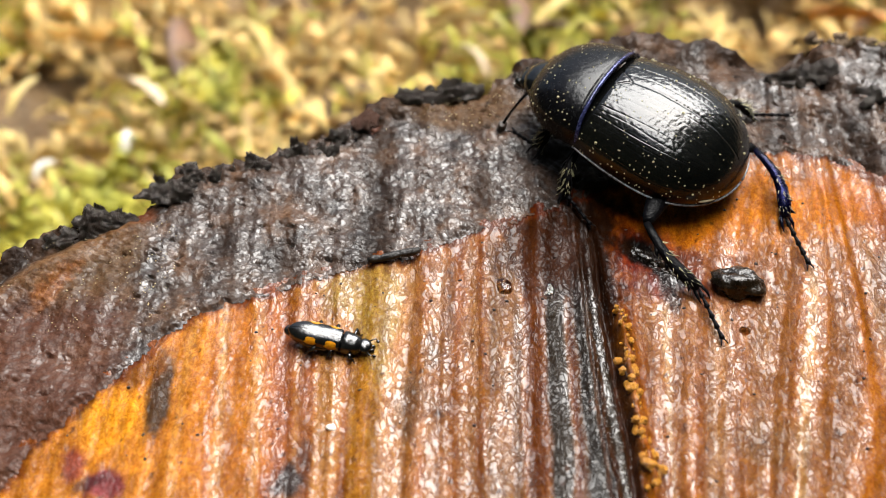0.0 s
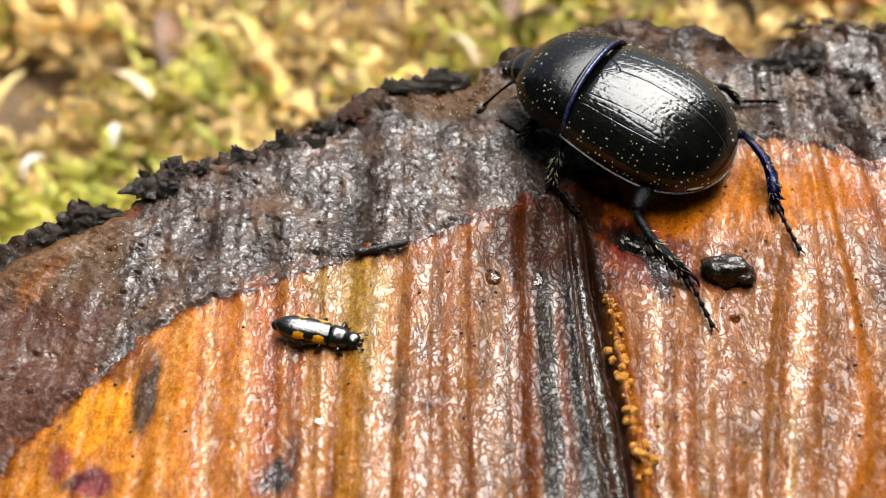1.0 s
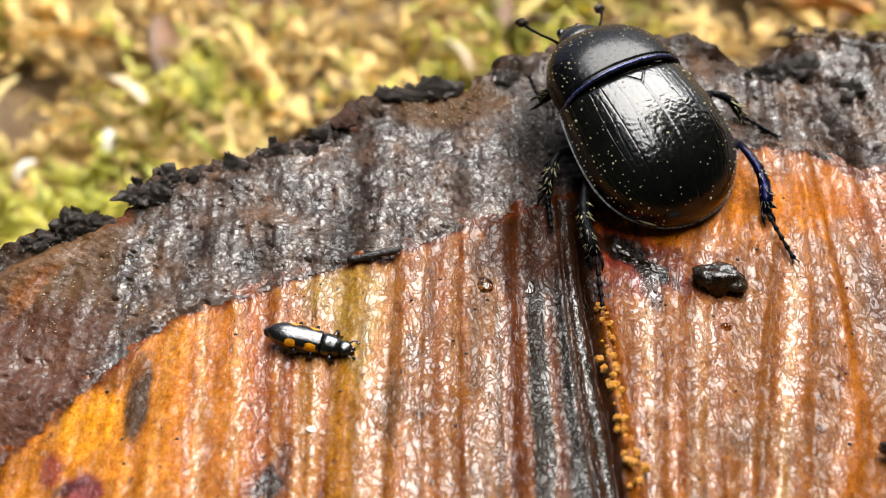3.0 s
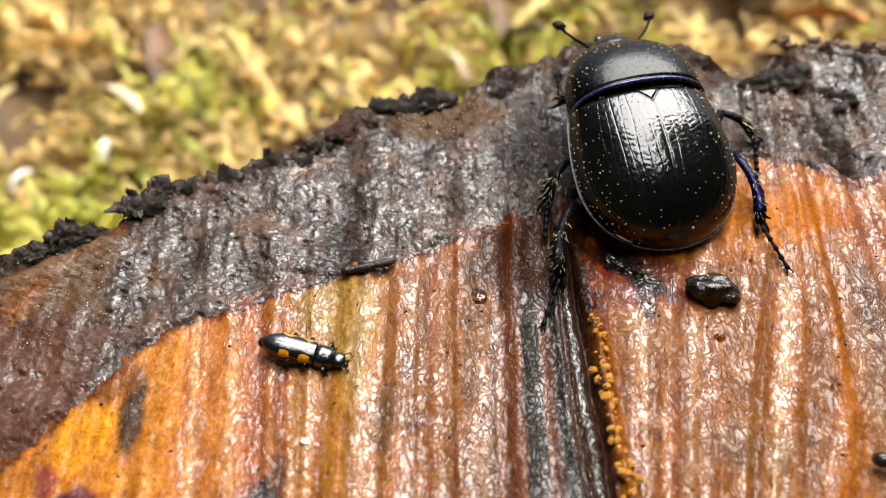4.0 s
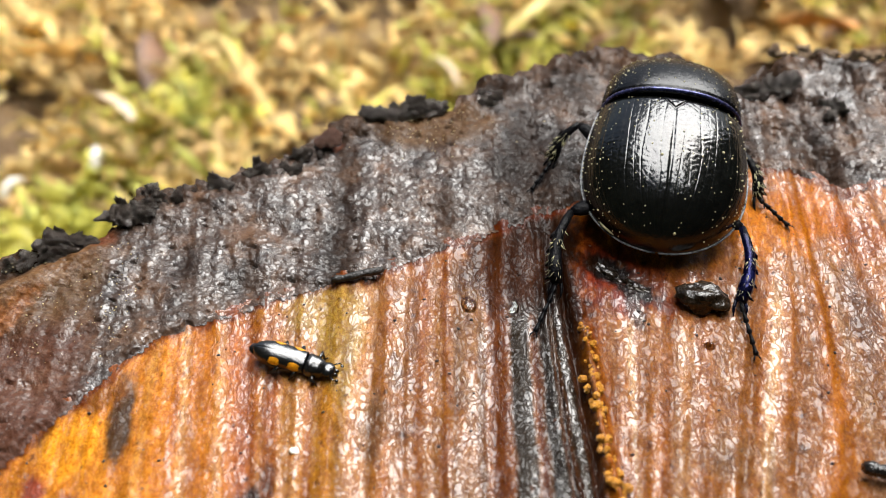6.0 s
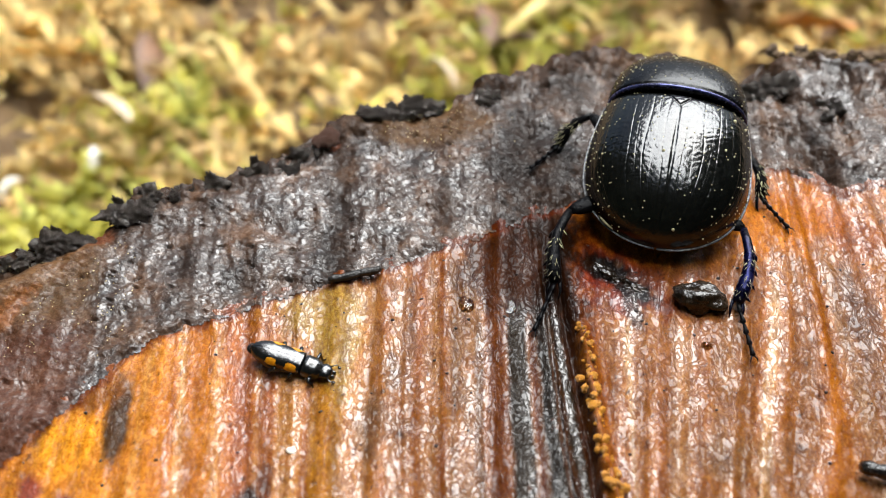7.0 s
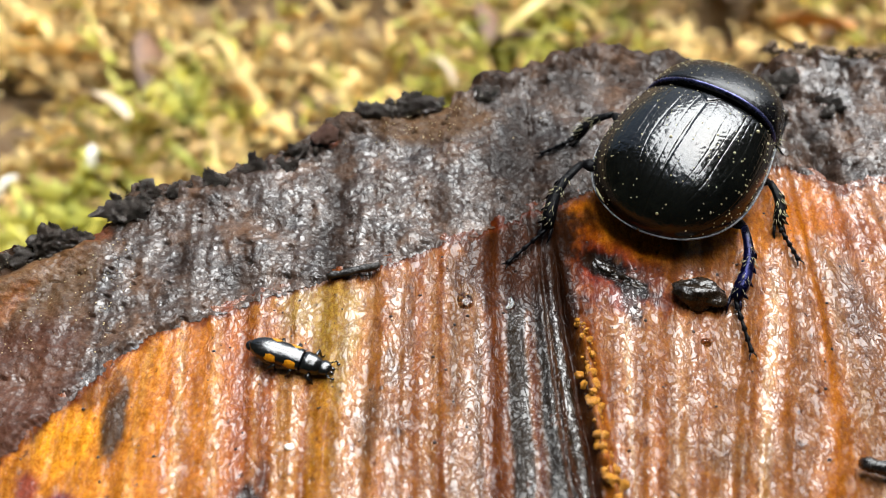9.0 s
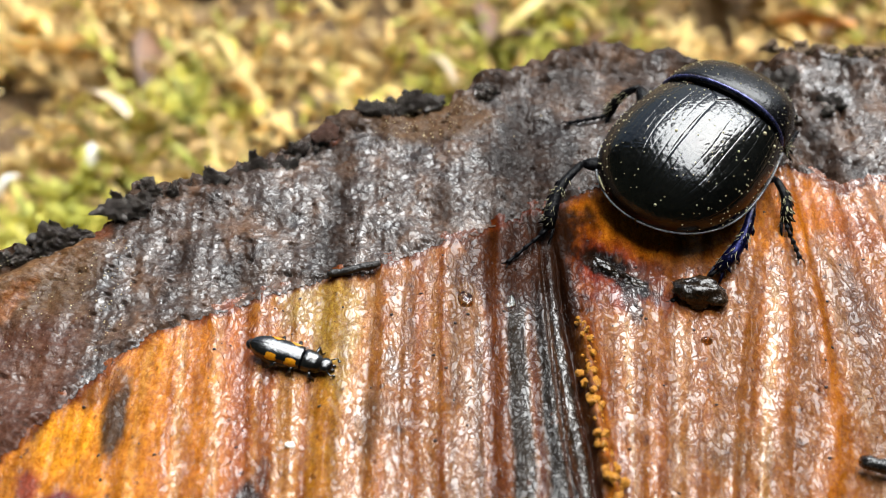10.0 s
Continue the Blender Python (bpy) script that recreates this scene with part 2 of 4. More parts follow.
# ---- ground ----
def build_ground():
    near = np.linspace(-0.3, 0.4, 141)
    far = np.array([0.7, 1.5, 4, 12, 40, 150, 600])
    ax = np.concatenate([-far[::-1] - 0.3, near, far + 0.4])
    x, y = np.meshgrid(ax, ax, indexing="ij")
    wide = np.maximum(np.abs(x), np.abs(y))
    z = 0.012 * fbm(x * 22, y * 22, 4, 11) + 0.02 * np.minimum(wide, 5) * perlin(x * 0.5, y * 0.5, 12)
    z = np.where(np.hypot(x - 0.015, y + 0.038) < 0.07, -0.004, z)
    me = mesh_of("ground", np.stack([x, y, z], -1).reshape(-1, 3), sheet(len(ax), len(ax)), SOIL)
    tagged(new("ground", me), "dark brown soil with rotting leaf litter under moss", "ground", kind="structure")


def blade(base, tip, width, bend, turn=0.0):
    """A narrow pointed leaf, folded along its middle."""
    base, tip = Vector(base), Vector(tip)
    d = tip - base
    side = d.cross(Vector((math.sin(turn), math.cos(turn), 0.6))).normalized()
    up = side.cross(d).normalized()
    verts, faces = [], []
    for i, w in enumerate((0.55, 1.0, 0.8, 0.08)):
        s = i / 3
        c = base + d * s + up * bend * 4 * s * (1 - s)
        verts += [c - side * w * width / 2, c + up * width * 0.18, c + side * w * width / 2]
        if i:
            k = 3 * i
            faces += [(k - 3, k - 2, k + 1, k), (k - 2, k - 1, k + 2, k + 1)]
    return verts, faces


def build_moss():
    rng = random.Random(5)
    green, dry = [], []
    for _ in range(6500):
        x, y = rng.uniform(-0.11, 0.13), rng.uniform(0.022, 0.18)
        lush = float(fbm(np.array(x * 30), np.array(y * 30), 3, 21))
        if lush < -0.19 + rng.uniform(-0.08, 0.08):
            continue
        store = green if lush + rng.uniform(-0.2, 0.2) > 0.20 - 0.06 * math.exp(-((x + 0.045) / 0.025) ** 2) else dry
        h = rng.uniform(0.005, 0.013) * (1.1 + lush)
        lean = Vector((rng.uniform(-1, 1), rng.uniform(-1, 1), rng.uniform(0.5, 1.3))).normalized()
        for k in range(rng.randint(5, 9)):
            s = rng.uniform(0.1, 0.95)
            root = Vector((x, y, -0.001)) + lean * h * s
            a = rng.uniform(0, 6.28)
            out = Vector((math.cos(a), math.sin(a), rng.uniform(0.1, 0.9))).normalized()
            store.append(blade(root, root + out * rng.uniform(0.0025, 0.0065), rng.uniform(0.0008, 0.0018), 0.0007, a))
    for name, store, mat, label in (("moss", green, MOSS, "yellow-green moss shoots over the forest floor"),
                                    ("dry_moss", dry, MOSS_DRY, "straw-coloured dry moss and dead stems on the ground")):
        tagged(new(name, mesh_of(name, *merge(*store), mat)), label, "moss", kind="stuff")


def build_litter():
    rng = random.Random(8)

    def straw(x, y, z, length, width, turn, lift, mat=STRAW, label="pale yellow dry grass blade lying on moss"):
        c, s = math.cos(radians(turn)), math.sin(radians(turn))
        d = Vector((c, s, lift)).normalized() * length
        me = mesh_of("grass_blade", *merge(blade((0, 0, 0), d, width, 0.0012, 0.3), blade((0, 0, -0.0003), d * 0.98 - Vector((0, 0, 0.0003)), width, 0.0012, 0.3)), mat)
        ob = tagged(new("grass_blade", me), label, "dry grass", "dry grass blades on the moss")
        ob.location = (x, y, z)

    straw(-0.0239, 0.0736, 0.012, 0.0215, 0.0022, 125, 0.03)
    straw(-0.0300, 0.0830, 0.013, 0.0095, 0.0034, 124, 0.05)
    straw(0.0100, 0.0910, 0.012, 0.0125, 0.0042, 50, 0.05)
    straw(0.0255, 0.0930, 0.012, 0.0100, 0.0034, 130, 0.05)
    straw(0.0024, 0.0800, 0.011, 0.0075, 0.0024, 128, 0.05)
    straw(-0.0125, 0.0780, 0.011, 0.0120, 0.0016, 140, 0.05)
    straw(-0.0080, 0.0900, 0.011, 0.0120, 0.0016, 30, 0.05)
    straw(-0.0485, 0.0640, 0.0115, 0.0042, 0.0017, 95, 0.1, PALE, "whitish dead leaf scrap lying on moss")
    straw(-0.0520, 0.0790, 0.0110, 0.0090, 0.0060, -35, 0.05, PALE_LEAF, "beige dead leaf scrap lying on moss")
    straw(-0.0600, 0.0590, 0.0110, 0.0040, 0.0020, 60, 0.05, PALE, "whitish dead leaf scrap lying on moss")
    straw(0.0530, 0.0945, 0.013, 0.0120, 0.0050, -12, 0.05, ORANGE_LEAF, "orange-brown dead leaf scrap lying on moss")
    straw(-0.0012, 0.0870, 0.012, 0.0080, 0.0030, -60, 0.05, PALE_LEAF, "beige dead leaf scrap lying on moss")
    straw(0.0610, 0.0860, 0.011, 0.0140, 0.0075, 10, 0.05, LITTER, "brown dead leaf fragment lying among moss")
    straw(0.0070, 0.0885, 0.012, 0.0090, 0.0040, 20, 0.05, LITTER, "brown dead leaf fragment lying among moss")
    for _ in range(60):
        straw(rng.uniform(-0.09, 0.11), rng.uniform(0.045, 0.15), rng.uniform(0.005, 0.011), rng.uniform(0.007, 0.02), rng.uniform(0.0008, 0.0018), rng.uniform(0, 180), rng.uniform(-0.1, 0.2))
    for _ in range(26):
        straw(rng.uniform(-0.08, 0.1), rng.uniform(0.05, 0.15), rng.uniform(0.004, 0.009), rng.uniform(0.008, 0.016), rng.uniform(0.004, 0.008), rng.uniform(0, 360), rng.uniform(-0.1, 0.2), LITTER, "brown dead leaf fragment lying among moss")


# ---- stump ----
CENTRE = (15.0, -38.0)
RIM = [(71.6, 59.8), (77.6, 59.1), (79.2, 57.7), (80.9, 55.6), (82.7, 55.0), (86.9, 57.1), (92.0, 57.7), (95.5, 57.3), (98.8, 56.1), (102.1, 55.4), (105.3, 53.6),
       (109.2, 55.0), (111.5, 55.2), (114.0, 54.8), (117.4, 53.3), (121.4, 53.6), (124.4, 54.0), (126.9, 54.2), (129.2, 55.2), (132.0, 55.0), (134.0, 54.8), (136.9, 56.3), (138.8, 56.9), (143, 58), (150, 60), (200, 60), (360, 58)]
EDGE = [(60, 47.5), (70.3, 46.5), (73.8, 44.7), (74.8, 45.1), (78.2, 46.3), (81.1, 46.2), (90, 45.2), (99.5, 42.2), (102.9, 41.7), (105.9, 41.0), (110.5, 40.7), (115.1, 40.6), (118.4, 40.7),
        (122.3, 41.5), (124.8, 41.9), (130.3, 42.8), (134.1, 44.2), (137.5, 44.8), (140.9, 44.7), (146.2, 45.0), (151.4, 45.4), (200, 46), (360, 47)]


def radius(table, degrees):
    a = np.mod(degrees, 360)
    xs = [table[-1][0] - 360] + [p[0] for p in table]
    ys = [table[-1][1]] + [p[1] for p in table]
    return np.interp(a, xs, ys)


def edge_radius(a):
    return radius(EDGE, a) + 0.5 * perlin(a * 0.9, a * 0 + 0.3, 31) + 0.35 * perlin(a * 3.1, a * 0 + 0.7, 32) + 0.08 * perlin(a * 8.3, a * 0 + 0.2, 35)


def rim_radius(a):
    return radius(RIM, a) + 0.9 * perlin(a * 1.1, a * 0 + 0.3, 33) + 0.25 * perlin(a * 3.3, a * 0 + 0.7, 34) + 0.05 * perlin(a * 9.1, a * 0 + 0.4, 36)


def polar(x, y):
    return np.degrees(np.arctan2(y - CENTRE[1], x - CENTRE[0])), np.hypot(x - CENTRE[0], y - CENTRE[1])


def along(x, y):
    """The coordinate across the saw marks, which fan out a little over the face."""
    lean = np.interp(x, [-30, -18, -14, -5, 2, 6, 8.5, 12, 17, 21, 23.5, 25, 34], [0.0, 0.0, -0.10, 0.02, 0.0, 0.0, -0.10, 0.12, 0.22, 0.26, 0.10, 0.0, -0.1])
    return x - lean * (y + 9)


def saw_marks(x, y):
    """Relief of the saw cut, in millimetres, on wood and bark alike."""
    s = along(x, y) + 0.25 * perlin(x * 0.25, y * 0.12, 41)
    broad = 0.42 * perlin(s * 0.55, y * 0.012, 42)
    fine = 0.22 * perlin(s * 1.1, y * 0.04, 43) + 0.05 * perlin(s * 2.6, y * 0.12, 44)
    return broad + fine


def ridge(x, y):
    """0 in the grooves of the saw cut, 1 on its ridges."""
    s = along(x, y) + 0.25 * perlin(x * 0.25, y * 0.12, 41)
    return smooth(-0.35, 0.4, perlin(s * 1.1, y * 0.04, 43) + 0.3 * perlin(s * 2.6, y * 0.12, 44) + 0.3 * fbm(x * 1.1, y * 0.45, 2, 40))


def crumb_line(y):
    """Where the torn ridge of yellow wood runs."""
    return np.interp(y, [-18, -12.9, -7.2, -3], [10.0, 9.35, 9.1, 9.0])


def wood_height(x, y):
    s = along(x, y)
    h = saw_marks(x, y) + 0.10 * fbm(x * 1.3, y * 0.9, 3, 45) + 0.03 * ridged(x * 2.2, y * 1.6, 2, 46)
    crack = s - (8.35 + 0.25 * perlin(y * 0.3, y * 0, 47))
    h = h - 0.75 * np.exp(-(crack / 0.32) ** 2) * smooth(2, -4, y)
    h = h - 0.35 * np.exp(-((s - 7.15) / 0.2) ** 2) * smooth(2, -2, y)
    torn = x - crumb_line(y)
    h = h + 0.75 * np.exp(-((torn - 0.2 * perlin(y * 0.8, y * 0, 48)) / 0.38) ** 2) * smooth(-5, -9, y)
    h = h + 0.28 * fbm(x * 1.5, y * 1.2, 3, 49) * np.exp(-(torn / 0.8) ** 2) * smooth(-2, -6, y)
    h = h - 0.45 * bump(x, y, 11.3, -1.8, 1.6, 0.9, -35)
    return h


def mix(a, b, w):
    return a + (np.asarray(b) - a) * w[..., None]


WET = np.array((0.43, 0.357, 0.185))     # soaked wood is darker and redder than dry


# bands along the saw marks: place across the face, half width, colour, strength, upper and lower end
BANDS = [
    (-17.2, 0.22, (0.70, 0.42, 0.16), 0.5, -6, -19), (-15.75, 0.13, (0.30, 0.085, 0.012), 0.6, -3, -19), (-15.3, 0.20, (0.72, 0.46, 0.24), 0.7, -3, -19), (-14.3, 0.5, (0.60, 0.235, 0.03), 0.6, -2, -19),
    (-13.1, 0.32, (0.70, 0.40, 0.17), 0.6, -3, -19), (-11.5, 0.65, (0.46, 0.13, 0.028), 0.75, -5, -19), (-10.0, 0.5, (0.42, 0.115, 0.02), 0.6, -8, -19), (-8.7, 0.8, (0.64, 0.36, 0.13), 0.7, -3, -19),
    (-6.4, 1.0, (0.50, 0.27, 0.045), 0.9, -2, -19), (-4.3, 1.0, (0.60, 0.33, 0.16), 0.7, -1, -19), (-3.5, 0.3, (0.40, 0.15, 0.03), 0.6, 0, -19), (-2.1, 0.7, (0.30, 0.17, 0.09), 0.65, -1, -19), (-1.0, 0.22, (0.36, 0.13, 0.02), 0.8, 1, -19),
    (-0.3, 0.5, (0.38, 0.20, 0.09), 0.7, 1, -19), (0.45, 0.28, (0.22, 0.07, 0.012), 0.85, 1, -19), (1.5, 0.75, (0.26, 0.15, 0.09), 0.85, 1, -19), (2.55, 0.3, (0.14, 0.075, 0.04), 0.85, 1, -19),
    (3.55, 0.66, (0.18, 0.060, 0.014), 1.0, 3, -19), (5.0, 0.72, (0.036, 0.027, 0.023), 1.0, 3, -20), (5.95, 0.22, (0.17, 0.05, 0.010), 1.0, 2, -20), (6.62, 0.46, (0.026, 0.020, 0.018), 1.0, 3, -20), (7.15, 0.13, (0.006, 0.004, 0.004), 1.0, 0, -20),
    (7.65, 0.42, (0.032, 0.024, 0.020), 1.0, 3, -20), (8.5, 0.55, (0.060, 0.020, 0.007), 1.0, 4, -20), (11.0, 0.5, (0.42, 0.20, 0.10), 0.6, -5, -19), (11.7, 0.16, (0.66, 0.46, 0.30), 0.8, -4, -19),
    (12.7, 0.5, (0.46, 0.19, 0.05), 0.6, -6, -19), (13.8, 0.34, (0.46, 0.16, 0.02), 0.75, -6, -19), (15.0, 0.6, (0.46, 0.27, 0.16), 0.6, -5, -19), (16.4, 0.3, (0.40, 0.15, 0.03), 0.6, -9, -19), (17.5, 0.5, (0.52, 0.28, 0.14), 0.5, -3, -19),
    (18.8, 0.35, (0.38, 0.16, 0.04), 0.6, 0, -19), (20.3, 0.36, (0.74, 0.50, 0.32), 0.85, -1, -19), (21.5, 0.5, (0.46, 0.20, 0.055), 0.6, 2, -19), (22.6, 0.4, (0.44, 0.23, 0.15), 0.6, 2, -19), (24.0, 0.45, (0.52, 0.20, 0.018), 0.9, 2, -19),
    (25.3, 0.45, (0.52, 0.33, 0.24), 0.6, 1, -19), (26.5, 0.5, (0.22, 0.11, 0.06), 0.7, 0, -19)]


def wood_colour(x, y):
    s = along(x, y) + 0.28 * perlin(x * 0.5, y * 0.22, 51) + 0.10 * perlin(x * 1.8, y * 1.3, 54)
    c = np.zeros(x.shape + (3,)) + np.array((0.56, 0.215, 0.034))
    tone = perlin(s * 0.6, y * 0.05, 52) + 0.5 * fbm(x * 0.7, y * 0.4, 3, 53)
    c = mix(c, (0.64, 0.30, 0.062), smooth(0.0, 0.5, tone))
    c = mix(c, (0.40, 0.11, 0.016), 0.8 * smooth(0.0, -0.5, tone))
    c = mix(c, (0.52, 0.225, 0.065), 0.75 * smooth(9.5, 12.5, x))
    c = mix(c, (0.64, 0.30, 0.055), smooth(-12, -19, x) * 0.8)
    for at, w, col, k, y0, y1 in BANDS:
        patchy = 1.0 if k > 0.99 else np.clip(0.92 + 0.6 * perlin(s * 0.8 + at, y * 0.3, 58), 0.4, 1)
        edge = (np.abs(s - at) - w) / (0.10 + 0.25 * w)
        c = mix(c, col, k * patchy * smooth(1.0, -1.0, edge) * smooth(y0, y0 - 2.5, y) * smooth(y1 - 3, y1, y))
    # pale film of sap round the small beetle
    c = mix(c, (0.56, 0.42, 0.13), 0.8 * smooth(0.25, 0.8, bump(x, y, -7.4, -4.6, 3.0, 2.8) + bump(x, y, -5.9, -8.0, 1.2, 3.6) + 0.3 * fbm(x * 0.6, y * 0.6, 3, 60)))
    # stains with their own outline, and shade painted beside the large beetle
    wob = 1.2 * fbm(x * 0.7, y * 0.5, 4, 55) + 1.0 * perlin(s * 2.3, y * 0.25, 59) + 0.7 * fbm(x * 2.4, y * 1.6, 3, 50)
    for x0, y0, rx, ry, turn, col, k in ((12.2, 1.2, 4.2, 3.0, 0, (0.98, 0.36, 0.022), 0.95), (-18.6, -12.8, 0.62, 2.6, 0, (0.045, 0.035, 0.042), 0.95), (-20.0, -11.2, 1.4, 0.9, 20, (0.20, 0.085, 0.03), 0.8), (-22.4, -14.2, 0.7, 0.6, 0, (0.03, 0.02, 0.02), 0.9),
                                   (-20.6, -18.8, 1.0, 0.9, 20, (0.20, 0.035, 0.17), 0.85), (-22.7, -17.6, 0.5, 1.0, 0, (0.26, 0.04, 0.10), 0.8), (-21.6, -18.8, 0.9, 0.35, 30, (0.03, 0.012, 0.03), 0.7),
                                   (-10.3, -18.4, 0.8, 1.0, 0, (0.030, 0.022, 0.045), 0.95), (-9.6, -16.6, 0.4, 0.7, 0, (0.08, 0.04, 0.06), 0.6), (-3.6, -13.2, 0.9, 2.0, 0, (0.15, 0.11, 0.13), 0.6), (-2.7, -9.6, 0.4, 1.2, 0, (0.07, 0.04, 0.03), 0.6),
                                   (9.4, -0.6, 1.6, 3.0, 0, (0.34, 0.085, 0.012), 0.85), (11.6, -2.4, 3.0, 2.1, -40, (0.34, 0.03, 0.02), 0.85), (10.9, -1.5, 1.7, 0.9, -35, (0.006, 0.004, 0.004), 1.0), (12.4, -2.8, 1.9, 0.9, -40, (0.012, 0.005, 0.008), 1.0), (13.8, -2.0, 1.0, 0.6, 20, (0.25, 0.055, 0.015), 0.7),
                                   (12.4, -4.8, 0.5, 1.4, 10, (0.03, 0.015, 0.025), 0.8), (15.0, -2.2, 2.4, 0.5, 5, (0.30, 0.09, 0.02), 0.6), (19.0, 2.6, 6.0, 2.6, -8, (0.92, 0.37, 0.040), 0.9), (25.5, 3.0, 3.0, 2.2, -20, (0.85, 0.32, 0.035), 0.85),
                                   # the next three stand for the large beetle's shade, painted as dark wood
                                   (6.4, 1.4, 2.8, 3.2, 0, (0.030, 0.012, 0.006), 0.95), (6.9, -1.4, 2.6, 4.4, 0, (0.026, 0.011, 0.007), 0.95), (4.0, -1.6, 2.4, 2.8, 0, (0.075, 0.026, 0.011), 0.85), (27.5, 1.5, 1.6, 2.2, 20, (0.42, 0.12, 0.012), 0.7), (26.6, -5.0, 1.0, 2.6, 5, (0.20, 0.09, 0.05), 0.6), (17.0, -15.5, 2.4, 1.4, 0, (0.30, 0.20, 0.15), 0.45)):
        c = mix(c, col, np.clip(k * smooth(0.2, 0.72, bump(x, y, x0, y0, rx * 1.3, ry * 1.3, turn) + 0.24 * wob), 0, 1))
    c = mix(c, (0.92, 0.47, 0.05), 0.9 * smooth(0.3, 0.7, bump(x, y, -21.0, -14.6, 2.0, 2.2) + 0.2 * wob) * (1 - smooth(0.3, 0.7, bump(x, y, -18.6, -12.8, 0.9, 3))))
    a, r = polar(x, y)
    rim = edge_radius(a) - r
    c = mix(c, (0.66, 0.26, 0.035), 0.6 * smooth(2.2, 0.6, rim) * smooth(16, 20, x))
    c = mix(c, (0.16, 0.035, 0.01), 0.8 * smooth(0.6, 0.1, rim + 0.5 * perlin(x * 0.8, y * 0.8, 57)))
    c = mix(c, (0.62, 0.25, 0.03), np.clip(0.5 + 0.9 * fbm(x * 1.4, y * 0.9, 3, 97), 0, 0.8) * np.exp(-((x - crumb_line(y)) / 0.4) ** 2) * smooth(-5, -8, y))
    # grooves darker, ridges paler: shade and sheen of the relief put into the colour
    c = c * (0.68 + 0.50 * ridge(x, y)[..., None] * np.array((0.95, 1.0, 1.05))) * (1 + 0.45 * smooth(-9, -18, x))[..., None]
    specks = fbm(x * 1.7, y * 1.4, 2, 56)
    return WET * mix(c, (0.06, 0.022, 0.012), 0.8 * smooth(0.50, 0.62, specks))


# bands that the water leaves drier, and bands where it stands: place, half width, how much is left
DRY = [(-16.4, 0.5, 0.5), (-14.3, 0.5, 0.35), (-12.3, 0.3, 0.6), (-6.4, 0.9, 0.30), (-3.5, 0.25, 0.5), (-1.0, 0.2, 0.4), (0.45, 0.25, 0.35), (1.5, 0.6, 0.85), (3.6, 0.65, 0.35), (5.0, 0.6, 0.75), (6.6, 0.4, 0.75), (7.65, 0.35, 0.8), (5.95, 0.2, 0.4), (7.15, 0.1, 0.2), (8.5, 0.5, 0.25), (9.7, 0.5, 0.3), (12.7, 0.3, 0.6), (13.8, 0.3, 0.5), (16.4, 0.25, 0.5), (18.8, 0.3, 0.5), (21.5, 0.3, 0.6), (24.0, 0.42, 0.2)]


def wood_film(x, y):
    """How wet the sawn wood is: a film, heavier on the ridges to set their glare, that leaves some bands drier."""
    s = along(x, y) + 0.28 * perlin(x * 0.5, y * 0.22, 51) + 0.10 * perlin(x * 1.8, y * 1.3, 54)
    w = 0.78 + 0.5 * perlin(s * 0.9, y * 0.08, 82) + 0.5 * fbm(x * 0.8, y * 0.45, 3, 86)
    w = w + 0.35 * np.exp(-((s + 15.3) / 0.22) ** 2) + 0.3 * np.exp(-((s - 20.3) / 0.4) ** 2) + 0.25 * np.exp(-((s - 11.7) / 0.2) ** 2)
    for at, wide, left in DRY:
        w = w * (1 - (1 - left) * smooth(1.0, -1.0, (np.abs(s - at) - wide) / (0.15 + 0.3 * wide)))
    w = w * (1 - 0.62 * smooth(-12.5, -18, x)) * (1 - 0.5 * bump(x, y, -20.5, -14.5, 3.0, 3.5))
    w = w * (1 - 0.75 * smooth(0.15, 0.75, bump(x, y, 20.0, 3.0, 8.0, 3.0, -8))) * (0.5 + 0.8 * ridge(x, y))
    # film thinned where the large beetle's shade is painted
    w = w * (1 - 0.75 * smooth(0.15, 0.75, bump(x, y, 6.0, -0.4, 4.2, 4.8)))
    return w * (1 - 0.9 * smooth(0.2, 0.6, bump(x, y, 12, 1.6, 5.0, 3.6)))


def bark_film(x, y):
    """How wet the bark is, in bands that go on from the wood; thinned beside the large beetle for its shade."""
    s = along(x, y) + 0.3 * perlin(x * 0.6, y * 0.3, 84)
    w = 0.33 + 0.85 * perlin(s * 0.9, y * 0.15, 85)
    for at, wide, k in ((-20.4, 0.7, 0.6), (-17.3, 0.7, 0.6), (-14.0, 1.0, 0.3), (-9.6, 1.4, 0.8), (-4.6, 1.0, 0.6), (-1.5, 2.0, 0.45), (2.4, 1.1, 0.7), (23.0, 1.0, 0.5), (30.0, 2.0, 0.5)):
        w = w + k * np.exp(-((s - at) / wide) ** 2)
    w = w * (1 - 0.8 * np.exp(-((s + 6.5 + 0.8 * fbm(x * 0.3, y * 0.5, 3, 64)) / 0.9) ** 2)) * (1 - 0.95 * smooth(0.2, 0.6, bump(x, y, -0.8, 12.0, 4.8, 2.7))) * (1 - 0.55 * smooth(-20.5, -22.5, x)) * (1 - 0.92 * bump(x, y, 6.4, 6, 5.6, 9)) * (1 - 0.75 * smooth(0.25, 0.7, bump(x, y, 28.0, 9, 2.4, 6) + 0.4 * fbm(x * 0.5, y * 0.5, 3, 79)))
    a, q = polar(x, y)
    return 0.78 * np.clip(1.75 * w, 0.08, 1) * np.clip(0.72 + 0.75 * fbm(x * 1.3, y * 0.9, 3, 87), 0.12, 1.3) * (0.25 + 0.75 * smooth(0.0, -2.0, q - radius(RIM, a))) + 0.08


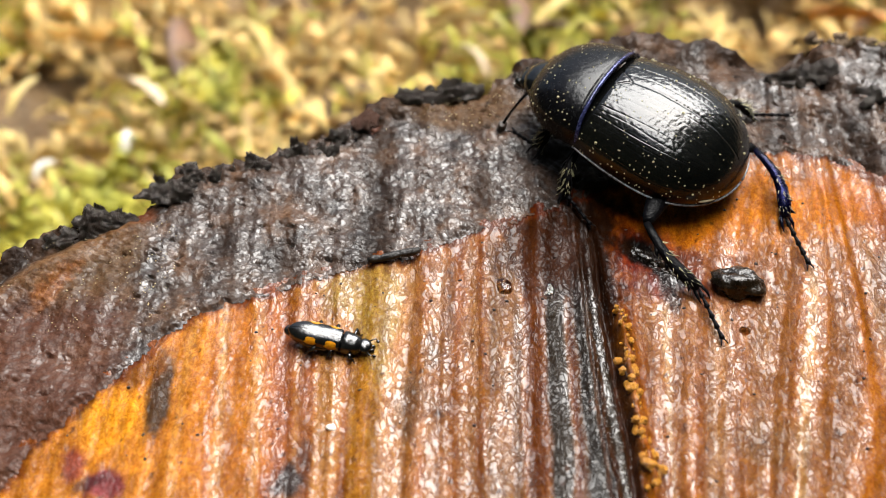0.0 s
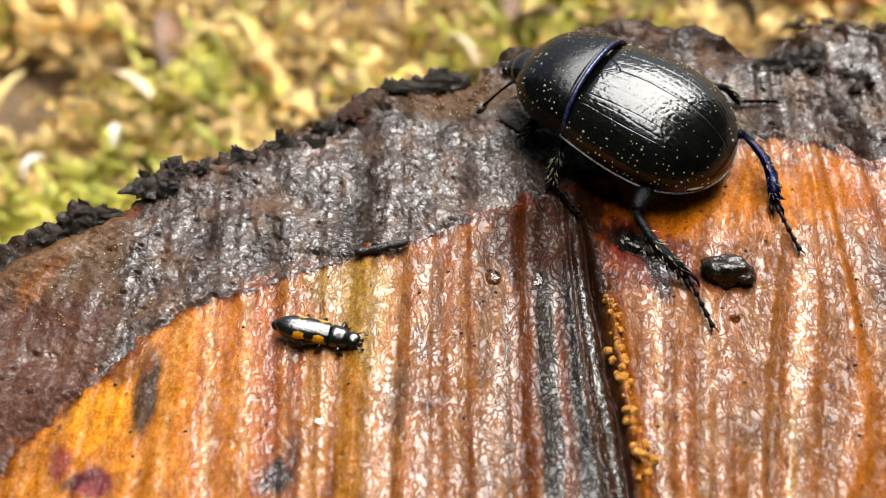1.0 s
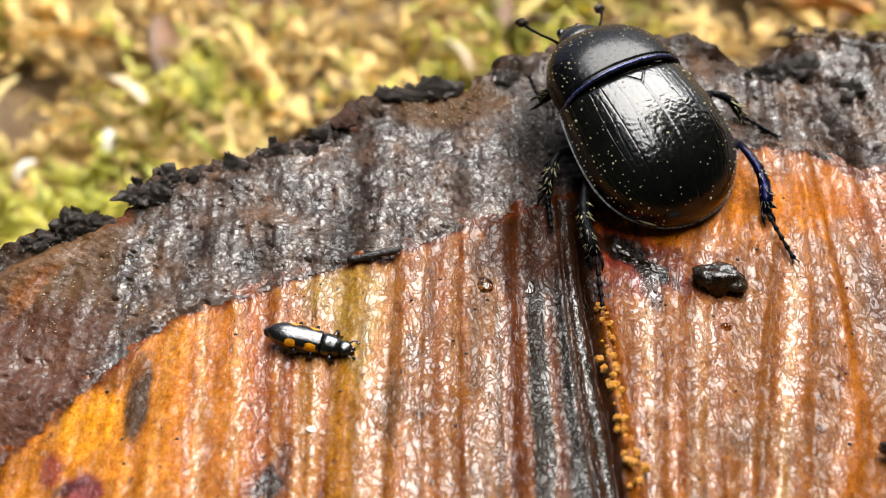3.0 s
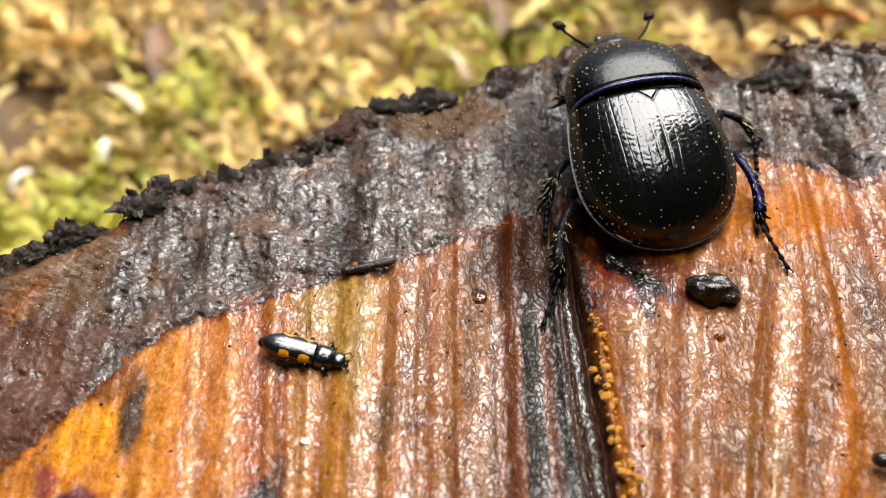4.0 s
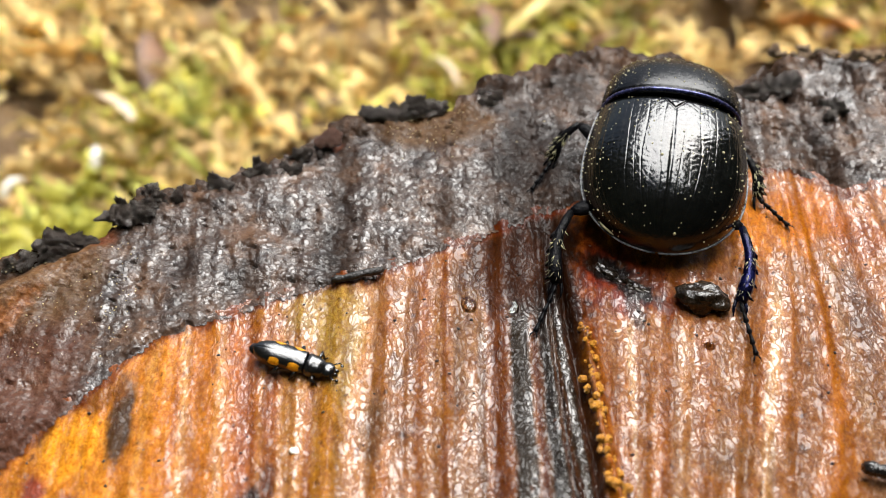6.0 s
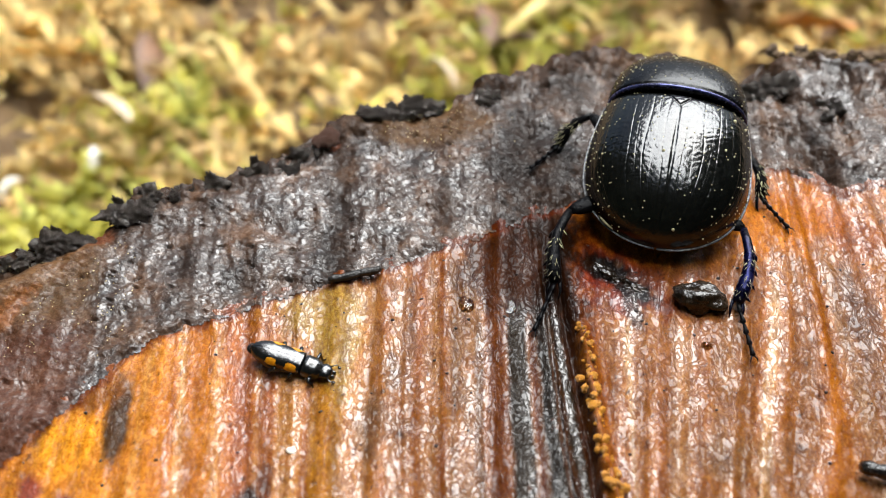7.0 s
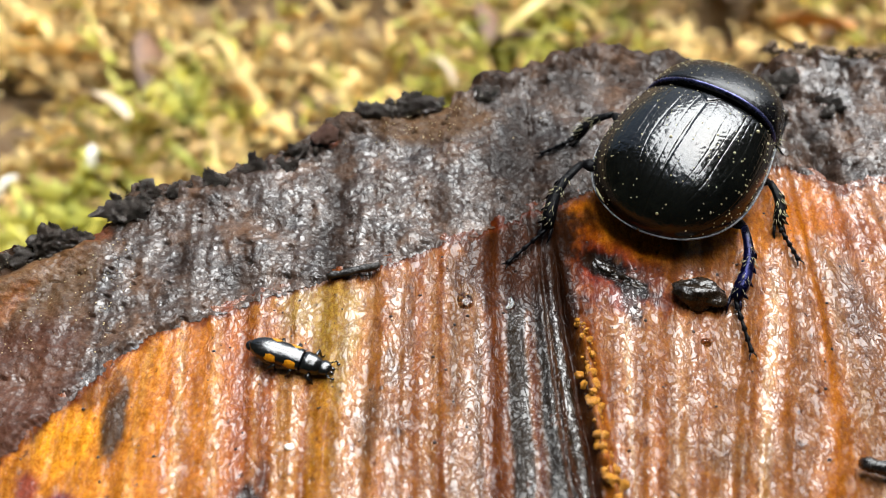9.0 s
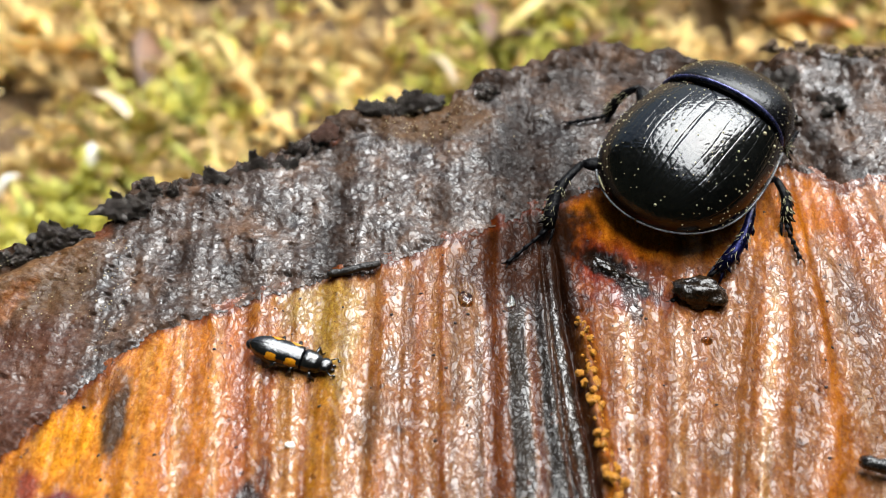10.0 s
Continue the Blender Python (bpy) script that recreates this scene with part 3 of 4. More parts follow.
def build_stump():
    stump = thing("stump", "sawn tree stump with wet orange wood and blackened bark", "tree stump")
    fine = np.arange(-33, 36.01, 0.13)
    xs = np.concatenate([np.arange(-46, -33, 1.0), fine, np.arange(37, 65, 1.0)])
    ys = np.concatenate([np.arange(-88, -22, 1.5), np.arange(-22, 11, 0.15)])
    x, y = np.meshgrid(xs, ys, indexing="ij")
    a, r = polar(x, y)
    h = wood_height(x, y)
    faces = sheet(len(xs), len(ys))
    keep = (r < edge_radius(a) + 0.9).ravel()
    faces = faces[keep[faces].all(1)]
    used = np.unique(faces)
    renum = np.zeros(x.size, int)
    renum[used] = np.arange(len(used))
    verts = np.stack([x, y, h], -1).reshape(-1, 3)[used] * MM
    me = mesh_of("cut_face", verts, renum[faces], WOOD)
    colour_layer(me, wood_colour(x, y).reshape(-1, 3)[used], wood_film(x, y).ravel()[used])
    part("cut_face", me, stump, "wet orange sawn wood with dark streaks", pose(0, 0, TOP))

    # the bark: across its sawn ring, then over the rim and down the side
    ang = np.concatenate([np.arange(62, 158, 0.11), np.arange(158, 422, 2.0)])
    v = np.concatenate([np.linspace(0, 1, 105), 1 + np.linspace(0, 1, 46)[1:] ** 1.5])
    A, V = np.meshgrid(ang, v, indexing="ij")
    e, m = edge_radius(A), rim_radius(A)
    R = e + (m - e) * np.minimum(V, 1)
    over = np.clip(V - 1, 0, 1)
    X, Y = CENTRE[0] + R * np.cos(np.radians(A)), CENTRE[1] + R * np.sin(np.radians(A))
    wrinkle = 0.10 * ridged(X * 0.9, Y * 1.1, 3, 61) + 0.16 * fbm(X * 2.2, Y * 2.2, 3, 62)
    inside = smooth(0.0, 0.04, V)
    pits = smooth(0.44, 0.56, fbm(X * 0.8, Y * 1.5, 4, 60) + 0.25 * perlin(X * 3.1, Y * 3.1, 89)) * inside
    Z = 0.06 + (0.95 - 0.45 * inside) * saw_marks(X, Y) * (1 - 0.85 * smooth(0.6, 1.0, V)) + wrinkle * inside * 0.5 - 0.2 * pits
    Z = Z + inside * 0.55 * fbm(X * 0.20, Y * 0.26, 2, 59)
    crumble = smooth(0.72, 1.0, V)
    Z = Z + crumble * (0.8 * fbm(X * 0.4, Y * 0.4, 3, 63) - 0.1)
    for x0, y0, rx, ry, up in ((-2.2, 14.9, 2.2, 0.8, 1.1), (-7.6, 11.8, 0.9, 0.8, 0.5), (-20.5, 4.6, 1.8, 0.9, 0.8), (-24.6, 1.4, 1.6, 0.8, 0.6), (4.5, 16.0, 1.6, 1.0, 0.8), (9, 18.2, 2.2, 1.2, 0.9), (13, 18.8, 2.0, 1.2, 0.9), (17.5, 18.2, 2.0, 1.2, 0.8), (28, 18.4, 3.5, 1.0, 0.5), (33, 18, 3, 1.2, 0.5)):
        Z = Z + up * bump(X, Y, x0, y0, rx, ry)
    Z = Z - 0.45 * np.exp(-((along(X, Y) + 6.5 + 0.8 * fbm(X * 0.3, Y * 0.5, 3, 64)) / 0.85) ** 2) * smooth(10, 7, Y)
    Z = Z - 0.7 * np.exp(-((along(X, Y) - 27.6 + (Y - 8) * 0.25 + 1.3 * fbm(X * 0.25, Y * 0.4, 3, 77)) / 0.8) ** 2) * smooth(4, 6, Y) - 0.4 * smooth(0.1, 0.5, fbm(X * 0.5, Y * 0.3, 3, 78)) * smooth(22, 25, X)
    # a smooth brown swelling with a hollow behind it
    fold = (X + 27.9) * -0.612 + (Y + 4.6) * 0.791 + 0.5 * perlin(X * 0.4, Y * 0.4, 76)
    reach = smooth(-20.5, -22.5, X)
    swell = np.exp(-(fold / 1.0) ** 2) * reach
    Z = Z + 0.55 * swell - 0.8 * np.exp(-((fold - 2.1) / 0.8) ** 2) * reach
    lump = 2.2 * fbm(A * 0.30, over * 6, 4, 65) + 0.35 * ridged(A * 0.9, over * 16, 3, 66)
    out = over ** 0.5 * (1.0 + lump)
    out = np.where(over > 0, out, 0)
    X, Y = X + out * np.cos(np.radians(A)), Y + out * np.sin(np.radians(A))
    Z = np.where(over > 0, Z - (over ** 1.0) * (TOP / MM + 4), Z)
    me = mesh_of("bark", np.stack([X, Y, Z], -1).reshape(-1, 3) * MM, sheet(len(ang), len(v), True), BARK)
    c = np.zeros(X.shape + (3,)) + np.array((0.046, 0.033, 0.026))
    n1, n2 = fbm(X * 0.35, Y * 0.35, 4, 67), fbm(X * 1.3, Y * 1.3, 3, 68)
    c = mix(c, (0.10, 0.066, 0.044), smooth(0.0, 0.6, n1 + 0.5 * n2))
    c = mix(c, (0.022, 0.017, 0.015), smooth(0.0, -0.6, n1 - 0.4 * n2))
    brown = 1.15 * bump(X, Y, -0.8, 12.0, 4.6, 2.4) + 0.9 * bump(X, Y, -24.5, -3.5, 3.2, 4.5, -35) + 0.25 * n1
    c = mix(c, (0.095, 0.064, 0.036), 0.9 * smooth(0.2, 0.7, brown))
    # shade inside the pits, deepened in the colour
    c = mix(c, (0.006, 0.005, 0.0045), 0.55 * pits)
    c = mix(c, (0.13, 0.080, 0.040), 0.75 * smooth(0.3, 0.8, swell + 0.3 * n2))
    c = mix(c, (0.10, 0.045, 0.03), 0.6 * smooth(-20, -23, X) * smooth(-4, -8, Y))
    c = mix(c, (0.26, 0.11, 0.03), 0.6 * smooth(0.35, 0.9, bump(X, Y, -26.6, -5.0, 0.9, 2.8, -35) + 0.4 * n2))
    c = mix(c, (0.26, 0.08, 0.025), 0.8 * smooth(0.4, 0.7, bump(X, Y, -7.7, 9.9, 1.0, 0.7) + 0.3 * n2) + 0.3 * smooth(0.3, 0.8, bump(X, Y, -22.2, 1.2, 1.0, 1.4) + 0.2 * n2))
    # likewise the furrow sunk into Z above: its shade is painted in
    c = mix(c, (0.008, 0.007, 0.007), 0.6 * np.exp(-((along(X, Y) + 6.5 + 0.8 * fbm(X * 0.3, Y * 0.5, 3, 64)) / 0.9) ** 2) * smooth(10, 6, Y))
    # near-black patch: the large beetle's shade on the bark, painted into the colour
    c = mix(c, (0.012, 0.010, 0.010), 0.8 * smooth(0.35, 0.7, 1.1 * bump(X, Y, 7.0, 8, 3.2, 7.0) + 0.25 * n2))
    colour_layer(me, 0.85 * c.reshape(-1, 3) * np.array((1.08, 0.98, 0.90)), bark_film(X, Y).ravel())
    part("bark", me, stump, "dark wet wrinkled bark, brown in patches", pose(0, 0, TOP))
    return stump


def flake_mesh(seed, rough=1.0):
    """A ragged crust of burnt bark about one unit across."""
    bm = bmesh.new()
    bmesh.ops.create_icosphere(bm, subdivisions=4, radius=0.5)
    off = Vector((seed * 7.3, seed * 3.1, seed * 1.7))
    for v in bm.verts:
        p = v.co.copy()
        k = 1 + rough * (0.7 * noise.noise(p * 2.6 + off) + 0.6 * noise.noise(p * 6 + off) + 0.5 * (0.25 - abs(noise.noise(p * 11 + off)) * 1.6) + 0.2 * noise.noise(p * 15 + off))
        v.co = p * max(k, 0.25) + Vector((0.2 * noise.noise(p * 2 + off), 0.2 * noise.noise(p * 2 - off), 0.25 * noise.noise(p * 3.3 - off))) * rough
        v.co.z *= 0.75
    for fc in bm.faces:
        fc.smooth = True
    me = bpy.data.meshes.new("bark_flake")
    bm.to_mesh(me)
    bm.free()
    return me


def build_flakes(stump):
    rng = random.Random(12)
    shapes = []
    for k in range(7):
        me = flake_mesh(k + 1, 0.7)
        me.materials.append(FLAKE)
        shapes.append(me)
    groups = [(-21.2, 3.9, 0.7, 0.5, 8, 1.0), (-20.2, 4.3, 0.8, 0.5, 9, 1.1), (-19.2, 5.2, 0.6, 0.4, 8, 1.1), (-18.2, 5.6, 0.6, 0.3, 6, 0.7), (-24.3, 1.0, 0.7, 0.4, 8, 1.2), (-23.4, 1.0, 0.5, 0.4, 4, 0.9), (-25.6, 0.2, 1.0, 0.4, 5, 0.7), (-27.2, -0.4, 1.0, 0.4, 5, 0.7),
              (-17.2, 6.1, 0.7, 0.3, 4, 0.6), (-15.3, 6.6, 0.9, 0.3, 5, 0.7), (-12.9, 7.8, 0.6, 0.3, 4, 0.6), (-10.8, 8.0, 0.8, 0.4, 5, 0.8), (-9.2, 9.4, 0.6, 0.4, 4, 0.8), (-8.4, 10.2, 0.6, 0.4, 3, 0.7), (-1.4, 14.1, 1.2, 0.4, 14, 1.1), (-0.6, 14.4, 0.7, 0.3, 5, 0.9), (-4.2, 13.4, 1.1, 0.3, 9, 0.9),
              (3.8, 15.2, 0.6, 0.5, 4, 1.0), (23.2, 15.7, 0.9, 0.6, 8, 0.9), (24.8, 16.4, 0.9, 0.6, 8, 1.0), (26.2, 17.0, 0.7, 0.5, 4, 0.8), (28.6, 14.5, 0.8, 1.0, 3, 0.9)]
    for x, y, sx, sy, count, size in groups:
        for _ in range(round(count * 1.9)):
            s = size * rng.choice((0.45, 0.7, 1.0, 1.35)) * rng.uniform(0.85, 1.15)
            ob = part("bark_flake", rng.choice(shapes), stump)
            at = pose((x + rng.gauss(0, sx * 0.7)) * MM, (y - 0.7 + rng.gauss(0, sy * 0.5)) * MM, TOP + (rng.uniform(-0.35, 0.5) * size * 0.7) * MM, rng.uniform(-28, 28), rng.uniform(-28, 28), rng.uniform(0, 360))
            ob.matrix_basis = at @ Matrix.Diagonal((s * MM * rng.uniform(0.9, 1.5), s * MM * rng.uniform(0.6, 1.1), s * MM * rng.uniform(0.7, 1.3), 1))
    # upright shreds along the crest, and the rusty chip
    for x, y, tall, wide, lean in ((-21.6, 4.2, 1.0, 0.6, -14), (-21.3, 3.8, 1.0, 0.6, 12), (-19.6, 5.2, 1.2, 0.7, -22), (-20.3, 4.6, 1.1, 0.7, 15), (-12.6, 7.7, 1.1, 0.8, -8), (-12.2, 7.5, 0.7, 1.2, 14), (-24.7, 0.9, 1.7, 0.75, -12), (-24.0, 0.8, 1.0, 1.0, 30), (-23.2, 0.8, 0.8, 1.1, 10), (-15.6, 6.6, 0.7, 0.9, 0), (-1.0, 13.9, 1.2, 1.4, 10), (-1.9, 13.8, 1.1, 1.4, -10)):
        ob = part("bark_shred", rng.choice(shapes), stump)
        ob.matrix_basis = pose(x * MM, y * MM, TOP + 0.05 * tall * MM, rng.uniform(-20, 20), lean, rng.uniform(-60, 60)) @ Matrix.Diagonal((wide * MM, 0.5 * wide * MM, 1.7 * tall * MM, 1))
    me = flake_mesh(21, 0.4)
    me.materials.append(RUST)
    for x, y, s in ((-7.6, 10.0, 1.5), (-8.3, 9.6, 1.0)):
        ob = part("bark_chip", me, stump, "rust-coloured bark chip")
        ob.matrix_basis = pose(x * MM, y * MM, TOP + 0.55 * MM, 20, 0, 30) @ Matrix.Diagonal((s * MM, s * MM, 0.6 * s * MM, 1))
    grit = flake_mesh(30, 0.7)
    grit.materials.append(GRIT)
    for _ in range(60):
        x = rng.uniform(25.5, 36)
        ob = part("bark_grain", grit, stump)
        s = rng.uniform(0.25, 0.7)
        ob.matrix_basis = pose(x * MM, (19.6 - 0.1 * (x - 27) + rng.uniform(-0.5, 0.6)) * MM, TOP + rng.uniform(0.0, 0.55) * MM, rng.uniform(0, 90), 0, rng.uniform(0, 360)) @ Matrix.Diagonal((s * MM, s * MM, s * MM, 1))
    crumb = flake_mesh(40, 0.4)
    crumb.materials.append(CRUMB)
    for k in range(120):
        y = -18.6 + 12.5 * k / 120 + rng.uniform(-0.3, 0.3)
        x = float(crumb_line(y)) + rng.gauss(0, 0.2) + 0.15 * math.sin(y * 1.3)
        if noise.noise(Vector((0, y * 0.9, 3))) < -0.22:
            continue
        s = rng.choice((0.15, 0.22, 0.3, 0.36, 0.46)) * rng.uniform(0.8, 1.2) * (1.1 if y < -10 else 0.7)
        ob = part("wood_crumb", crumb, stump)
        ob.matrix_basis = pose(x * MM, y * MM, TOP + rng.uniform(0.2, 0.7) * MM, rng.uniform(-40, 40), 0, rng.uniform(0, 360)) @ Matrix.Diagonal((s * MM, s * 1.2 * MM, s * MM, 1))


# ---- loose things on the face ----
def build_loose():
    def lump(name, x, y, z, sx, sy, sz, turn, mat, label, category, seed, rough=0.5):
        bm = bmesh.new()
        bmesh.ops.create_icosphere(bm, subdivisions=4, radius=0.5)
        off = Vector((seed, seed * 2, 0))
        for v in bm.verts:
            v.co = v.co * (1 + rough * (0.4 * noise.noise(v.co * 2.5 + off) + 0.15 * noise.noise(v.co * 7 + off)))
            v.co = Vector((v.co.x * sx, v.co.y * sy, v.co.z * sz)) * MM
        for fc in bm.faces:
            fc.smooth = True
        me = bpy.data.meshes.new(name)
        bm.to_mesh(me)
        bm.free()
        me.materials.append(mat)
        ob = tagged(new(name, me), label, category)
        ob.matrix_basis = pose(x * MM, y * MM, TOP + z * MM, 0, 0, turn)

    lump("sap_lump", 16.7, -4.2, 0.4, 3.6, 2.2, 1.7, -14, JELLY, "shiny dark brown sap lump on the sawn wood", "sap", 13, 0.9)
    for x, y, sx, sy, sz, turn, seed in ((4.3, -4.6, 1.5, 2.1, 0.42, -15, 5), (1.9, -4.4, 1.0, 1.4, 0.4, 10, 6), (16.6, -7.6, 0.7, 0.6, 0.6, 0, 9)):
        lump("sap_drop", x, y, -0.05, sx, sy, sz, turn, RESIN, "clear wet amber sap drop on the sawn wood", "sap", seed, 0.35)
    lump("sap_clot", 11.0, -1.5, -0.42, 2.2, 0.9, 0.6, -38, JELLY, "black wet clot of sap in a hollow of the wood", "sap", 7, 1.6)
    lump("sap_clot", 12.7, -2.9, -0.15, 1.9, 0.8, 0.4, -42, JELLY, "black wet clot of sap in a hollow of the wood", "sap", 17, 1.6)
    for x, y, turn, length, r, mat, label in ((-5.2, -2.35, 16, 3.4, 0.25, DULL_TWIG, "short black twig lying on the bark's inner edge"), (25.6, -16.7, -12, 3.6, 0.42, TWIG, "thick glossy black twig piece on the sawn wood")):
        n = 9
        pts = [((i / (n - 1) - 0.5) * length, 0.06 * math.sin(i * 1.7), 0.05 * math.cos(i * 2.1)) for i in range(n)]
        rad = [r * (0.75 if i in (0, n - 1) else 1 + 0.1 * math.sin(i * 2.3)) for i in range(n)]
        ob = tagged(new("twig", mesh_of("twig", *scaled(tube(pts, rad, 12)), mat)), label, "twig")
        ob.matrix_basis = pose(x * MM, y * MM, TOP + (r * 0.8 + 0.25) * MM, 0, 0, turn)


def build_grains():
    """Specks of dirt on the wood, and pale sand on the dry bark."""
    rng = random.Random(31)

    def scatter(name, mat, spots, label, category):
        shapes = []
        for x, y, z, r in spots:
            v, f = ball((0, 0, 0), (r, r * rng.uniform(0.6, 1.0), r * 0.7), 7, 5)
            k = rng.uniform(0, 50)
            shapes.append(([Vector((x, y, z)) + Vector(p) * (1 + 0.5 * noise.noise(Vector(p) * 9 + Vector((k, 0, 0)))) for p in v], f))
        v, f = merge(*shapes)
        tagged(new(name, mesh_of(name, [(p[0] * MM, p[1] * MM, p[2] * MM + TOP) for p in v], f, mat)), label, category, kind="stuff")

    dark, pale = [], []
    while len(dark) < 190:
        x, y = rng.uniform(-24, 29), rng.uniform(-18.5, 6)
        a, q = polar(x, y)
        if q < edge_radius(np.array(a)) - 0.4:
            dark.append((x, y, float(wood_height(np.array(x), np.array(y))) + 0.0, rng.choice((0.04, 0.05, 0.06, 0.08, 0.12))))
    while len(pale) < 420:
        x, y = (rng.gauss(-1.0, 2.6), rng.gauss(12.0, 1.6)) if rng.random() < 0.45 else (rng.uniform(-30, -19), rng.uniform(-9, 1))
        a, q = polar(x, y)
        if edge_radius(np.array(a)) + 0.4 < q < rim_radius(np.array(a)) - 0.6:
            pale.append((x, y, 0.12 + 0.95 * float(saw_marks(np.array(x), np.array(y))) + rng.uniform(0.0, 0.25), rng.choice((0.025, 0.03, 0.04, 0.06))))
    scatter("dirt_grains", DIRT, dark, "tiny dark dirt grains on the wet wood", "dirt")
    scatter("sand_grains", SAND, pale, "tiny pale sand grains on the bark", "sand")
    v, f = ball((0, 0, 0), (0.32, 0.2, 0.14), 14, 9)
    v = [tuple(Vector(p) * (1 + 0.5 * noise.noise(Vector(p) * 5)) * MM) for p in v]
    ob = tagged(new("wood_chip", mesh_of("wood_chip", v, f, PALE)), "tiny whitish wood chip lying on wet wood", "wood chip")
    ob.location = (-8.2 * MM, -15.0 * MM, TOP + 0.15 * MM)


# ---- the large beetle; its own space: +y ahead, +x to its right, millimetres ----
E_FRONT, E_BACK, E_WIDE, E_TALL = 5.0, -5.66, 5.4, 3.45


def elytra_outline(s):
    """Half width, height of the crown and height of the margin at s = 0 (front) to 1 (apex)."""
    w = E_WIDE * np.where(s < 0.45, 0.88 + 0.12 * np.sin(np.clip(s / 0.45, 0, 1) * np.pi / 2), np.sqrt(np.clip(1 - (np.clip(s - 0.45, 0, 1) / 0.55) ** 2.4, 0, 1)))
    top = E_TALL * (1 - 0.16 * np.exp(-(s / 0.035) ** 2)) * np.where(s < 0.4, 0.78 + 0.22 * np.sin(np.clip(s / 0.4, 0, 1) * np.pi / 2), np.power(np.clip(1 - (np.clip(s - 0.4, 0, 1) / 0.6) ** 2.6, 0, 1), 0.6))
    return w, top, 2.65 - 0.5 * s


def elytra_point(s, u):
    """s along the body, u across: 0 at the seam, 1 at the margin."""
    w, top, z0 = elytra_outline(s)
    y = E_FRONT + (E_BACK - E_FRONT) * s
    a = u * np.pi / 2
    x = w * np.sin(a) ** 0.92
    z = z0 + top * np.cos(a) ** 0.95
    wave = u * 15.0 + 0.12 * np.sin(s * 9 + u * 30)
    groove = (0.006 + 0.007 * np.sin(u * 23) ** 2) * np.exp(-((np.mod(wave + 0.5, 1.0) - 0.5) / 0.09) ** 2) * smooth(0.98, 0.82, s) * smooth(0.95, 0.75, u) * smooth(0.02, 0.07, s)
    fringe = (np.abs(x) - 1.25 * (1 - s / 0.14)) / 0.07
    groove = groove * smooth(0.5, 2.0, fringe) + 0.07 * np.exp(-fringe ** 2) * smooth(0.16, 0.13, s) - 0.04 * smooth(-0.5, -2.5, fringe) * smooth(0.14, 0.10, s)
    groove = groove + 0.012 * ridged(x * 1.8 + 7, y * 2.6, 2, 91) * smooth(0.9, 0.6, u) * smooth(0.9, 0.7, s)
    seam = 0.035 * np.exp(-(u / 0.010) ** 2) * smooth(0.12, 0.14, s)
    return np.stack([x * (1 - groove * 0.1), y + 0 * x, z - (groove + seam) * np.minimum(1, top / 2)], -1)


def elytron(side):
    s = 1 - (1 - np.linspace(0, 1, 170)) ** 1.35
    s[-1] = 0.9995
    u = np.linspace(0, 1, 290)
    S, U = np.meshgrid(s, u, indexing="ij")
    p = elytra_point(S, U)
    under = p[:, -1:, :] * np.array((0.9, 0.97, 1)) + np.array((0, 0, -0.35))
    p = np.concatenate([p, under], 1)
    p[..., 0] *= side
    f = sheet(p.shape[0], p.shape[1])
    return mesh_of("elytron", p.reshape(-1, 3) * MM, f if side > 0 else f[:, ::-1], SHELL)


def pronotum_point(S, U):
    """S from the hind edge (0) to the front (1), U from side to side (-1 to 1)."""
    w = E_WIDE * (0.885 - 0.02 * np.exp(-(S / 0.1) ** 2)) * np.sqrt(1 - (S * 0.86) ** 2.6)
    top = E_TALL * 0.86 * np.sqrt(1 - (S * 0.96) ** 2)
    a = U * np.pi / 2
    x = w * np.sign(U) * np.abs(np.sin(a)) ** 0.92
    y = 5.0 + 4.8 * S - 0.55 * U ** 2
    z = 2.6 - 0.2 * S + top * np.cos(a) ** 0.8
    return np.stack([x, y, z - 0.09 * np.exp(-((S - 0.075) / 0.02) ** 2) - 0.03 * np.exp(-(S / 0.02) ** 2)], -1)


def pronotum_mesh():
    S, U = np.meshgrid(np.linspace(0, 1, 60), np.linspace(-1, 1, 100), indexing="ij")
    p = pronotum_point(S, U)
    back = p[:1] * np.array((0.96, 1, 1)) + np.array((0, 0.1, -0.5))
    front = p[-1:] * np.array((0.93, 1, 1)) + np.array((0, -0.15, -0.5))
    p = np.concatenate([back, p, front], 0)
    return mesh_of("pronotum", p.reshape(-1, 3) * MM, sheet(p.shape[0], p.shape[1])[:, ::-1], SHELL_SATIN)


